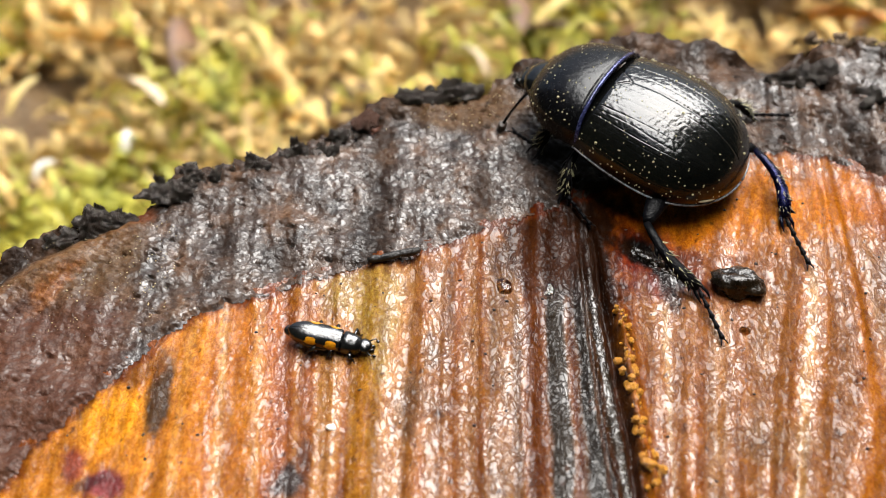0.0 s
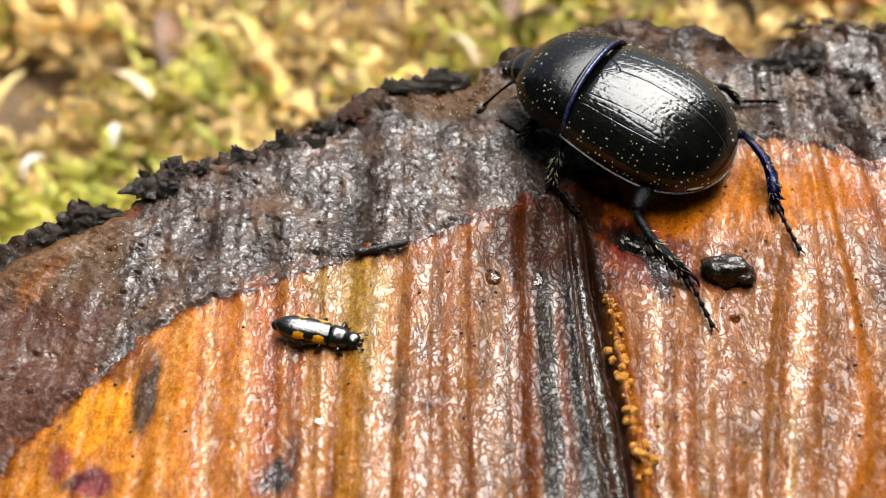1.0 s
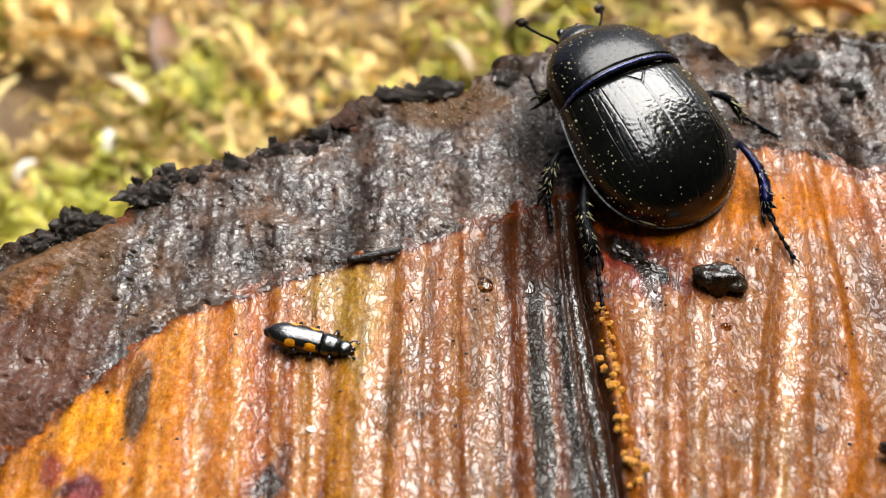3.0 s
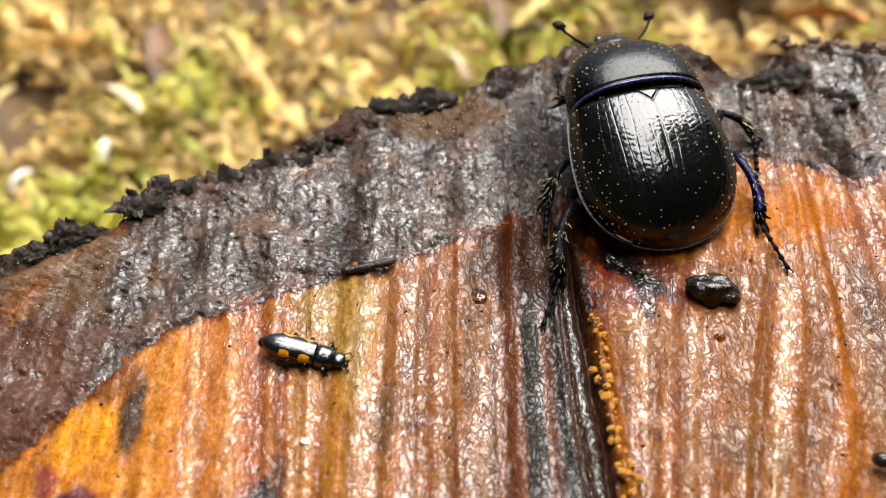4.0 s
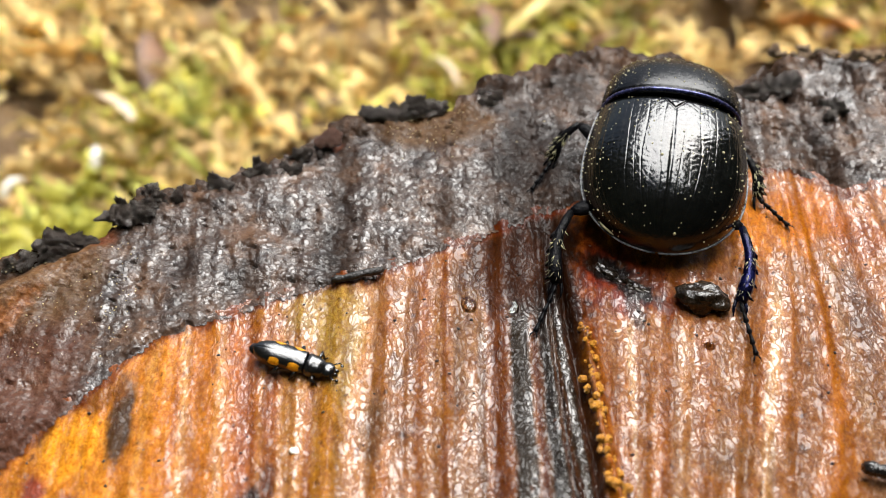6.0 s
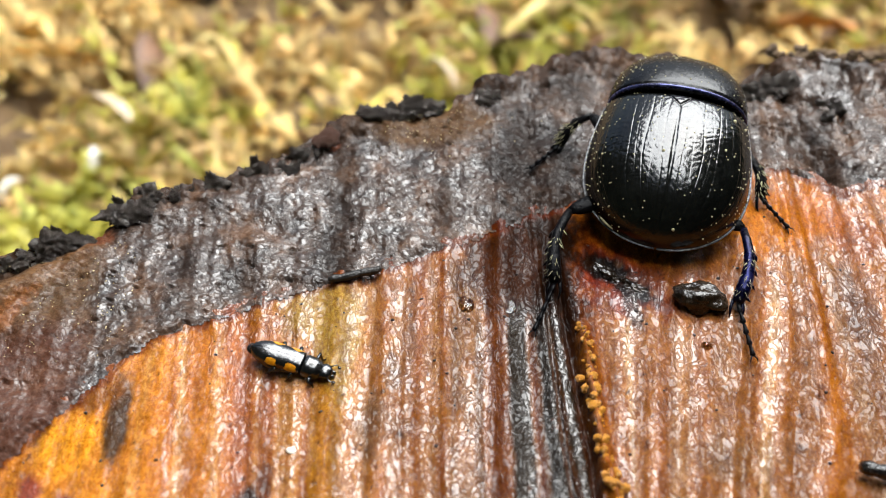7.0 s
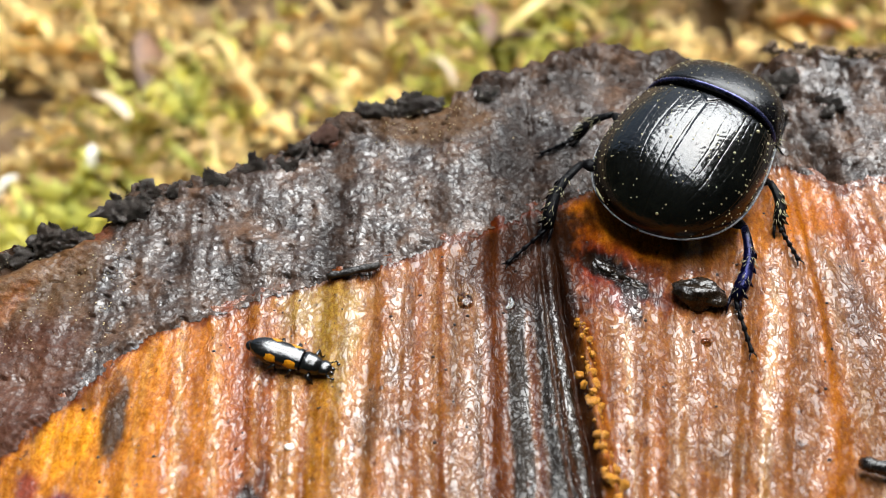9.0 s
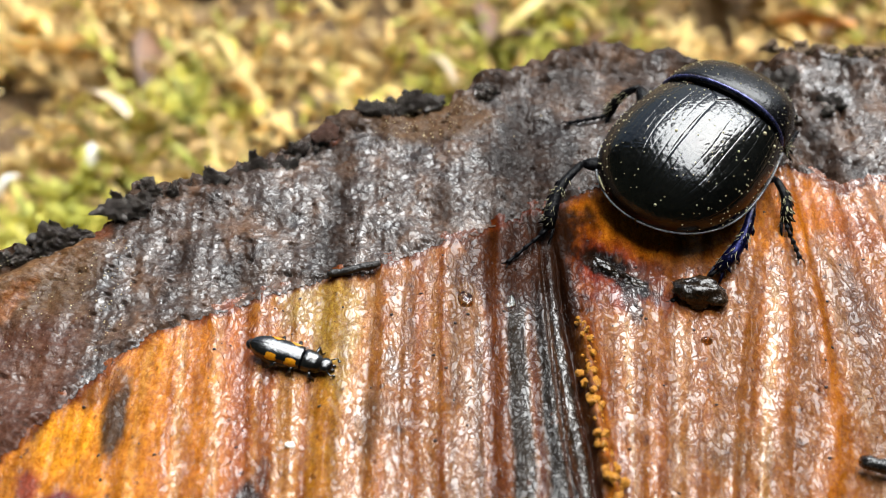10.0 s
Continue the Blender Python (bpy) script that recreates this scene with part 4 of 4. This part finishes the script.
def leg_meshes(kind, side):
    """Thigh, shin, foot and bristles, each along +x from its joint; shin and spines bend to the outer side."""
    f_len, t_len, g_len, thick = LEGS[kind]
    stout = thick * (1.15 if kind == "hind" else 1.05)
    thigh = tube([(0, 0, 0), (f_len * 0.25, 0, 0), (f_len * 0.6, 0, 0), (f_len * 0.9, 0, 0), (f_len, 0, 0)], [0.6 * stout, 0.9 * stout, 0.85 * stout, 0.55 * stout, 0.35 * thick], 12, 0.6)
    bow = 0.10 * t_len * side
    pts = [(t_len * k / 6, bow * math.sin(math.pi * k / 6), 0.25 * math.sin(math.pi * k / 6)) for k in range(7)]
    shin = [tube(pts, [thick * r for r in (0.34, 0.40, 0.44, 0.50, 0.58, 0.66, 0.5)], 10, 0.75)]
    for k, b in enumerate((0.38, 0.58, 0.76, 0.93)):
        mid = bow * math.sin(math.pi * b)
        b = t_len * b
        shin.append(tube([(b - 0.25, mid + 0.2 * thick * side, 0.1), (b + 0.05, mid + 0.55 * thick * side, 0.1), (b + 0.25, mid + (0.68 + 0.08 * k) * thick * side, 0.05)], [0.2, 0.14, 0.03], 6))
    for sgn in (-1, 1):
        shin.append(tube([(t_len * 0.97, sgn * 0.35 * thick, 0), (t_len + 0.5, sgn * 0.55 * thick, -0.1), (t_len + 0.95, sgn * 0.5 * thick, -0.25)], [0.14, 0.10, 0.02], 5))
    rng = random.Random(3)
    hair = []
    for _ in range(55):
        b, a = rng.uniform(0.3, 0.98) * t_len, rng.uniform(0, 6.28)
        o = Vector((0, math.cos(a), math.sin(a))) * 0.42 * thick
        reach = rng.uniform(1.4, 2.3)
        lift, mid = 0.25 * math.sin(math.pi * b / t_len), bow * math.sin(math.pi * b / t_len)
        hair.append(tube([Vector((b, mid, lift)) + o, Vector((b + 0.35, mid, lift)) + o * reach], [0.03, 0.01], 3))
    pts, rad = [], []
    for k in range(5):
        for at, wide in ((0.0, 0.09), (0.5, 0.13), (0.85, 0.19), (0.98, 0.10)):
            pts.append((g_len * (k + at) / 5, 0, 0.02 * (at == 0.5)))
            rad.append(wide)
    foot = [tube(pts, rad, 7)]
    for sgn in (-1, 1):
        foot.append(tube([(g_len * 0.98, sgn * 0.06, 0), (g_len + 0.22, sgn * 0.2, 0.02), (g_len + 0.38, sgn * 0.24, -0.12)], [0.06, 0.045, 0.01], 5))
    return (mesh_of("femur", *scaled(thigh), LEG), mesh_of("tibia", *scaled(merge(*shin)), LEG),
            mesh_of("tarsus", *scaled(merge(*foot)), LEG), mesh_of("bristles", *scaled(merge(*hair)), BRISTLE))


# thigh, shin, foot length and thickness
LEGS = {"front": (3.2, 3.2, 2.2, 0.75), "middle": (3.7, 3.1, 2.9, 0.66), "hind": (4.3, 5.3, 3.9, 0.74)}
COXA = {"front": (2.3, 5.6, 2.4), "middle": (2.6, 1.2, 2.2), "hind": (2.4, -1.6, 2.1)}


def build_dor_beetle():
    beetle = thing("dor_beetle", "glossy black domed dung beetle dusted with pale specks", "beetle")
    part("elytron", elytron(1), beetle, "black wing case with fine lengthwise grooves")
    part("elytron", elytron(-1), beetle, "black wing case with fine lengthwise grooves")
    part("pronotum", pronotum_mesh(), beetle, "smooth black neck shield with bluish hind edge")
    band = tube([pronotum_point(np.array(0.03), np.array(u)) - np.array((0, 0, 0.06)) for u in np.linspace(-0.97, 0.97, 60)], [0.15] * 60, 8)
    part("hind_edge", mesh_of("hind_edge", *scaled(band), SHELL_BLUE), beetle, "blue-black raised edge")
    rims = []
    for side in (-1, 1):
        pts = [elytra_point(np.array(s), np.array(1.0)) * np.array((side * 1.01, 1.005, 1)) for s in 1 - (1 - np.linspace(0.02, 0.999, 60)) ** 1.4]
        rims.append(tube(pts, [0.07] * 60, 8))
        part("side_rim", mesh_of("side_rim", *scaled(rims[-1]), EDGE_HIGHLIGHT), beetle, "thin bright rim of the wing case")
    part("abdomen", mesh_of("abdomen", *scaled(merge(ball((0, -0.6, 2.3), (4.7, 5.0, 1.3), 32, 16), ball((0, 5.5, 2.3), (4.0, 3.6, 1.4), 32, 16))), LEG), beetle, "black underside")
    head = merge(ball((0, 9.3, 2.1), (2.0, 1.6, 0.9), 28, 18), ball((0, 10.4, 1.7), (1.3, 0.9, 0.45), 24, 12), ball((0.7, 11.0, 1.5), (0.4, 0.5, 0.28)), ball((-0.7, 11.0, 1.5), (0.4, 0.5, 0.28)))
    part("head", mesh_of("head", *scaled(head), SHELL), beetle, "small black head bent down")
    horns = {}
    for side in (-1, 1):
        part("eye", mesh_of("eye", *scaled(ball((side * 1.85, 9.4, 2.3), (0.4, 0.5, 0.35))), SHELL), beetle)
        pts = [(0, 0, 0), (side * 0.5, 0.6, 0.2), (side * 1.1, 1.2, 0.35), (side * 1.6, 1.9, 0.45), (side * 1.75, 2.3, 0.5)]
        horn = part("antenna", mesh_of("antenna", *scaled(tube(pts, [0.14, 0.10, 0.09, 0.10, 0.13], 8)), LEG), beetle)
        horns[side] = horn
        club = merge(*[ball((side * (1.8 + 0.06 * k), 2.42 + 0.17 * k, 0.52), (0.42, 0.12, 0.30)) for k in range(3)])
        part("club", mesh_of("club", *scaled(club), LEG_BROWN), horn, "three-leaved antenna club")
    rng = random.Random(9)
    dots = []
    for _ in range(330):
        r = rng.choice((0.035, 0.045, 0.05, 0.06)) * (2.2 if rng.random() < 0.03 else 1)
        if rng.random() < 0.72:
            p = elytra_point(np.array(rng.uniform(0.02, 0.95)), np.array(rng.random() ** 0.7)) * np.array((rng.choice((-1, 1)), 1, 1))
        else:
            p = pronotum_point(np.array(rng.uniform(0.1, 0.9)), np.array(rng.uniform(-0.9, 0.9)))
        dots.append(ball(p, (r, r, r), 6, 4))
    part("pollen_specks", mesh_of("pollen_specks", *scaled(merge(*dots)), POLLEN), beetle, "pale dust specks", kind="stuff")
    pale = []
    for s0, s1 in ((0.86, 0.93),):
        pts = [elytra_point(np.array(s), np.array(0.93)) * np.array((-1, 1, 1)) for s in np.linspace(s0, s1, 8)]
        pale.append(tube(pts, [0.03, 0.08, 0.1, 0.1, 0.1, 0.1, 0.08, 0.03], 6))
    part("scratch", mesh_of("scratch", *scaled(merge(*pale)), POLLEN), beetle, "pale scratch at the tip of the wing case")
    legs = {}
    for kind in ("front", "middle", "hind"):
        for side in (-1, 1):
            femur, tibia, tarsus, hair = leg_meshes(kind, side)
            leg = part(kind + "_leg", femur, beetle)
            blue = kind == "hind" and side == 1
            if blue:
                tibia.materials[0] = LEG_BLUE
            shin, foot = part("tibia", tibia, leg, "spiny shin with a blue sheen" if blue else "spiny black shin"), part("tarsus", tarsus, leg, "thin jointed foot with two claws")
            brush = part("bristles", hair, leg, "pale stiff bristles", kind="stuff")
            legs[kind, side] = (leg, shin, foot, brush)
    return beetle, legs, horns


# ---- the small beetle; its own space: +x ahead, millimetres ----
def build_sap_beetle():
    beetle = thing("sap_beetle", "small shiny black beetle with four orange spots", "beetle")

    def case(s, u):
        w = 0.80 * np.interp(s, [0, 0.12, 0.5], [0.90, 0.97, 1.0]) * np.power(np.clip(1 - (np.clip(s - 0.5, 0, 1) / 0.51) ** 2.6, 0.02, 1), 0.6)
        top = 0.68 * np.interp(s, [0, 0.2, 0.6], [0.88, 1.0, 0.98]) * np.power(np.clip(1 - (np.clip(s - 0.55, 0, 1) / 0.5) ** 2.4, 0.05, 1), 0.6)
        a = u * np.pi / 2
        return np.stack([0.85 - 3.3 * s + 0 * u, w * np.sin(a), 0.45 + top * np.cos(a) ** 0.7], -1)

    S, U = np.meshgrid(np.linspace(0, 1, 40), np.linspace(0, 1, 26), indexing="ij")
    for side in (-1, 1):
        p = case(S, U)
        p[..., 2] -= 0.015 * np.exp(-(U / 0.03) ** 2)
        p = np.concatenate([p, p[:, -1:] * np.array((1, 0.85, 1)) - np.array((0, 0, 0.25))], 1)
        p = np.concatenate([p, p[-1:] * np.array((1, 0.9, 0.75))], 0)
        p[..., 1] *= side
        f = sheet(p.shape[0], p.shape[1])
        wing = part("elytron", mesh_of("elytron", p.reshape(-1, 3) * MM, f if side < 0 else f[:, ::-1], SAP_SHELL), beetle)
        for s0, s1, u0, u1 in ((0.04, 0.27, 0.40, 0.95), (0.42, 0.64, 0.40, 0.88)):
            a, b = np.meshgrid(np.linspace(-1, 1, 17), np.linspace(-1, 1, 17), indexing="ij")
            q = case((s0 + s1) / 2 + (s1 - s0) / 2 * a * np.sqrt(1 - b * b / 2) * (1 + 0.18 * np.sin(3 * b + side)), (u0 + u1) / 2 + (u1 - u0) / 2 * b * np.sqrt(1 - a * a / 2))
            q = q + np.array((0, 0, 0.012)) + np.array((0, 0.012, 0))
            q[..., 1] *= side
            part("spot", mesh_of("spot", q.reshape(-1, 3) * MM, sheet(17, 17) if side < 0 else sheet(17, 17)[:, ::-1], SPOT), wing, "orange spot")
    S, U = np.meshgrid(np.linspace(0, 1, 24), np.linspace(-1, 1, 40), indexing="ij")
    w = 0.80 * np.interp(S, [0, 0.15, 0.6, 0.9, 1], [0.82, 0.92, 0.86, 0.7, 0.55])
    p = np.stack([0.98 + 1.15 * S - 0.1 * U ** 2, w * np.sin(U * np.pi / 2), 0.42 + np.interp(S, [0, 0.2, 0.7, 1], [0.58, 0.64, 0.54, 0.36]) * np.cos(U * np.pi / 2) ** 0.85], -1)
    p = np.concatenate([p[:1] * np.array((1.03, 0.9, 0.7)), p, p[-1:] * np.array((0.97, 0.9, 0.7))], 0)
    part("pronotum", mesh_of("pronotum", p.reshape(-1, 3) * MM, sheet(26, 40), SAP_SHELL), beetle)
    part("head", mesh_of("head", *scaled(merge(ball((2.3, 0, 0.55), (0.48, 0.5, 0.28), 20, 14), ball((2.75, 0.14, 0.45), (0.22, 0.12, 0.12)), ball((2.75, -0.14, 0.45), (0.22, 0.12, 0.12)))), SAP_SHELL), beetle)
    part("abdomen", mesh_of("abdomen", *scaled(merge(ball((-0.6, 0, 0.42), (1.7, 0.9, 0.35), 24, 12), ball((1.4, 0, 0.42), (0.9, 0.75, 0.3), 20, 10), ball((-2.25, 0, 0.45), (0.45, 0.4, 0.2), 16, 10))), SAP_SHELL), beetle)
    for side in (-1, 1):
        part("antenna", mesh_of("antenna", *scaled(merge(tube([(2.55, side * 0.4, 0.6), (2.85, side * 0.62, 0.62), (3.0, side * 0.55, 0.55)], [0.05, 0.045, 0.045], 6), ball((3.02, side * 0.52, 0.52), (0.12, 0.1, 0.08)))), SAP_SHELL), beetle)
        for x, reach, back in ((1.5, 0.85, 0.3), (0.5, 0.95, -0.2), (-0.5, 0.95, -0.4)):
            part("leg", mesh_of("leg", *scaled(tube([(x, side * 0.5, 0.4), (x + back * 0.4, side * 1.0, 0.5), (x + back, side * reach, 0.1), (x + back * 1.5, side * (reach + 0.2), 0.02)], [0.12, 0.13, 0.08, 0.04], 7)), SAP_SHELL), beetle)
    return beetle


# ---- unseen woods behind the camera, added to block sky and darken reflections ----
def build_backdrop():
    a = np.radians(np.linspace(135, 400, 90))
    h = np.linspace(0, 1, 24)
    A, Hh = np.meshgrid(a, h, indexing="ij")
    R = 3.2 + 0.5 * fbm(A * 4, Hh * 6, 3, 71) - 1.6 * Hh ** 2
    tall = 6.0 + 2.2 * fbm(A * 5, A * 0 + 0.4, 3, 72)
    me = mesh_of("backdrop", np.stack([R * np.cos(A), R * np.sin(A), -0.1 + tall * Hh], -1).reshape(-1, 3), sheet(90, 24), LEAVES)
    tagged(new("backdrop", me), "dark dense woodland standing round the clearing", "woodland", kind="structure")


build_ground()
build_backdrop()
stump = build_stump()
build_loose()
build_grains()
dor_beetle, dor_legs, dor_horns = build_dor_beetle()
sap_beetle = build_sap_beetle()
build_moss()
build_litter()
build_flakes(stump)

# ---- what moves ----
# seconds, place of the body's middle on the face in mm, heading in degrees from +x, pitch and roll
BODY = [(0.0, 12.69, 6.55, 148, 6.0, 1), (1.8, 12.69, 6.55, 148, 6.0, 1), (2.1, 12.7, 6.4, 142, 9, 1.5), (2.5, 12.74, 6.14, 129, 15, 2), (2.7, 12.8, 5.9, 124, 15.5, 2), (3.3, 13.0, 5.4, 112, 16, 2), (4.0, 13.39, 4.9, 102, 16, 2), (4.5, 13.9, 4.6, 93, 13, 2), (5.0, 14.3, 4.4, 86, 10, 2), (5.5, 14.7, 4.25, 81, 7.7, 1.5),
        (6.2, 15.0, 4.5, 79, 7.6, 1), (7.0, 15.34, 4.7, 76.7, 7.6, 0.3), (7.5, 15.5, 4.6, 72, 9, 0), (8.0, 15.7, 4.45, 65, 11.5, -0.5), (8.5, 15.95, 4.6, 61, 8, -0.7), (9.0, 16.2, 4.8, 57, 4, -0.9), (9.5, 16.35, 4.9, 54, 3, -0.6), (10.0, 16.46, 4.99, 51.5, 2.5, -0.4)]
# seconds, then knee, end of the shin and tip of the foot (x, y) over the face in mm
FEET = {("hind", -1): [(0.0, 11.0, -0.7, 14.0, -4.8, 15.2, -8.9), (2.3, 11.0, -0.7, 14.0, -4.8, 15.2, -8.9), (2.5, 10.3, -0.2, 13.4, -4.6, 14.8, -8.0), (2.75, 8.9, 2.4, 10.2, -2.2, 11.0, -6.0), (3.2, 8.4, 2.4, 8.0, -2.8, 7.6, -6.8), (3.75, 8.15, 2.2, 6.95, -3.3, 5.7, -7.1), (5.0, 8.7, 2.15, 7.4, -3.25, 5.8, -6.95),
                       (7.5, 8.9, 2.5, 7.6, -3.1, 6.0, -6.8), (7.75, 9.3, 3.8, 7.5, -1.0, 5.6, -4.4), (8.0, 9.75, 5.2, 7.25, 1.4, 4.9, -1.35), (9.0, 9.5, 4.9, 7.35, 1.1, 4.9, -1.3), (10.0, 9.6, 5.0, 7.4, 0.95, 4.9, -1.4)],
        ("middle", -1): [(0.0, 6.7, 4.8, 6.1, 3.0, 7.8, 0.3), (1.75, 6.7, 4.8, 6.1, 3.0, 7.8, 0.3), (2.5, 6.8, 5.5, 5.9, 2.75, 6.4, -1.4), (4.0, 7.7, 4.9, 6.55, 2.95, 6.2, -0.7), (4.5, 7.7, 5.2, 6.6, 3.2, 6.2, 0.0), (5.0, 7.9, 6.4, 7.1, 4.3, 7.5, 2.4), (5.5, 8.6, 8.2, 7.5, 7.0, 6.6, 5.0), (7.0, 10.1, 9.8, 8.65, 9.2, 7.0, 7.75), (8.0, 11.6, 10.0, 9.25, 9.65, 8.5, 7.6), (9.0, 12.0, 10.1, 9.9, 9.55, 6.7, 7.95), (10.0, 13.55, 12.0, 12.3, 11.7, 9.25, 11.2)],
        ("hind", 1): [(0.0, 18.9, 6.2, 20.45, 1.2, 21.5, -3.0), (4.25, 19.4, 5.4, 20.5, 1.2, 21.85, -2.8), (4.5, 19.7, 5.3, 20.5, 1.0, 21.6, 0.0), (4.75, 19.9, 2.2, 19.9, -2.0, 20.6, -5.4), (5.0, 19.3, 0.7, 18.95, -4.6, 19.35, -8.65), (7.0, 20.0, 1.2, 18.85, -4.7, 19.2, -8.3), (9.5, 20.2, 1.3, 18.7, -4.75, 19.15, -8.5), (9.75, 20.4, 1.2, 20.0, -2.4, 19.6, -5.6), (10.0, 20.05, 0.9, 18.0, -2.5, 16.35, -3.6)],
        ("middle", 1): [(0.0, 17.7, 10.2, 19.6, 10.95, 22.6, 11.25), (2.5, 18.0, 10.85, 19.55, 10.9, 21.85, 11.15), (3.25, 18.6, 10.4, 20.6, 10.0, 21.6, 8.4), (4.0, 19.2, 10.0, 21.5, 9.1, 21.2, 6.15), (4.25, 19.7, 8.6, 21.4, 6.8, 22.0, 4.2), (4.5, 20.2, 7.0, 21.2, 4.8, 22.8, 2.5), (5.0, 20.45, 6.5, 21.2, 4.3, 23.15, 2.05), (7.5, 21.4, 6.7, 22.05, 4.2, 23.25, 2.0), (8.0, 21.85, 5.7, 22.15, 1.5, 23.75, -1.1), (9.0, 22.25, 5.0, 22.6, 1.4, 23.45, -1.25), (10.0, 22.6, 4.8, 23.05, 1.5, 23.55, -1.6)]}
# seconds and how far the feelers are lowered, in degrees
FEELERS = {-1: [(0.0, 85), (1.5, 60), (2.0, 16), (2.5, 4), (3.75, 12), (4.25, 18), (4.5, 32), (4.75, 50), (5.0, 75), (7.5, 75), (8.0, 10), (8.5, 75), (10.0, 75)],
           1: [(0.0, 85), (1.5, 70), (2.5, 45), (3.75, 16), (4.25, 20), (4.5, 34), (4.75, 50), (5.0, 75), (7.5, 75), (8.0, 12), (8.5, 75), (10.0, 75)]}
SAP_ROWS = [(0.0, -8.95, -9.06, -10.1), (1.0, -8.95, -9.08, -9.6), (2.5, -8.95, -9.10, -10.4), (4.5, -8.95, -9.02, -13.5), (5.5, -8.90, -8.98, -15.0), (7.5, -8.84, -9.1, -17.6), (9.0, -8.81, -9.1, -17.0), (10.0, -8.81, -9.09, -15.9)]


def at_time(rows, t):
    cols = list(zip(*rows))
    return [float(np.interp(t, cols[0], c)) for c in cols[1:]]


def body_pose(t):
    x, y, turn, pitch, roll = at_time(BODY, t)
    return pose(x * MM, y * MM, TOP + 0.1 * MM, 0, 0, turn - 90) @ pose(0, 0, 0, pitch, 0, 0) @ pose(0, 0, 0, 0, roll, 0)


def bone(a, b, up=Vector((0, 0, 1))):
    """A pose at a whose +x axis points to b."""
    x = (b - a).normalized()
    y = up.cross(x).normalized()
    z = x.cross(y)
    return Matrix.Translation(a) @ Matrix((x, y, z)).transposed().to_4x4()


def leg_poses(kind, side, t):
    """Poses of thigh, shin, foot and bristles; the foot's joint stays on the ground and the thigh reaches back under the body."""
    f_len, t_len = LEGS[kind][0] * MM, LEGS[kind][1] * MM
    cx, cy, cz = COXA[kind]
    hip = Vector((cx * side, cy, cz)) * MM
    if (kind, side) in FEET:
        m = body_pose(t).inverted()
        kx, ky, ax, ay, tx, ty = at_time(FEET[kind, side], t)
        bend = m @ Vector((kx * MM, ky * MM, TOP + 2.0 * MM))
        ankle = m @ Vector((ax * MM, ay * MM, TOP + 0.6 * MM))
        tip = m @ Vector((tx * MM, ty * MM, TOP + 0.3 * MM))
    else:
        bend = Vector((side * 3.0, 6.6, 1.6)) * MM
        ankle = Vector((side * 4.3, 7.3, 0.4)) * MM
        tip = Vector((side * 4.1, 8.6, 0.3)) * MM
    knee = ankle + (bend - ankle).normalized() * t_len
    thigh = bone(knee - (knee - hip).normalized() * f_len, knee)
    inv = thigh.inverted()
    return thigh, inv @ bone(knee, ankle), inv @ bone(ankle, tip), inv @ bone(knee, ankle)


def motions():
    steps = [k * 0.25 for k in range(41)]
    walk(dor_beetle, [(t, body_pose(t)) for t in steps])
    for (kind, side), bones in dor_legs.items():
        rows = [(t, leg_poses(kind, side, t)) for t in steps]
        for k, bone_part in enumerate(bones):
            walk(bone_part, [(t, p[k]) for t, p in rows])
    for side, horn in dor_horns.items():
        walk(horn, [(t, pose(side * 1.5 * MM, 9.9 * MM, 2.0 * MM, -at_time(FEELERS[side], t)[0], 0, 0)) for t in steps])
    walk(sap_beetle, [(t, pose(x * MM, y * MM, TOP + 0.2 * MM, 4, 6, a)) for t, x, y, a in SAP_ROWS])


motions()
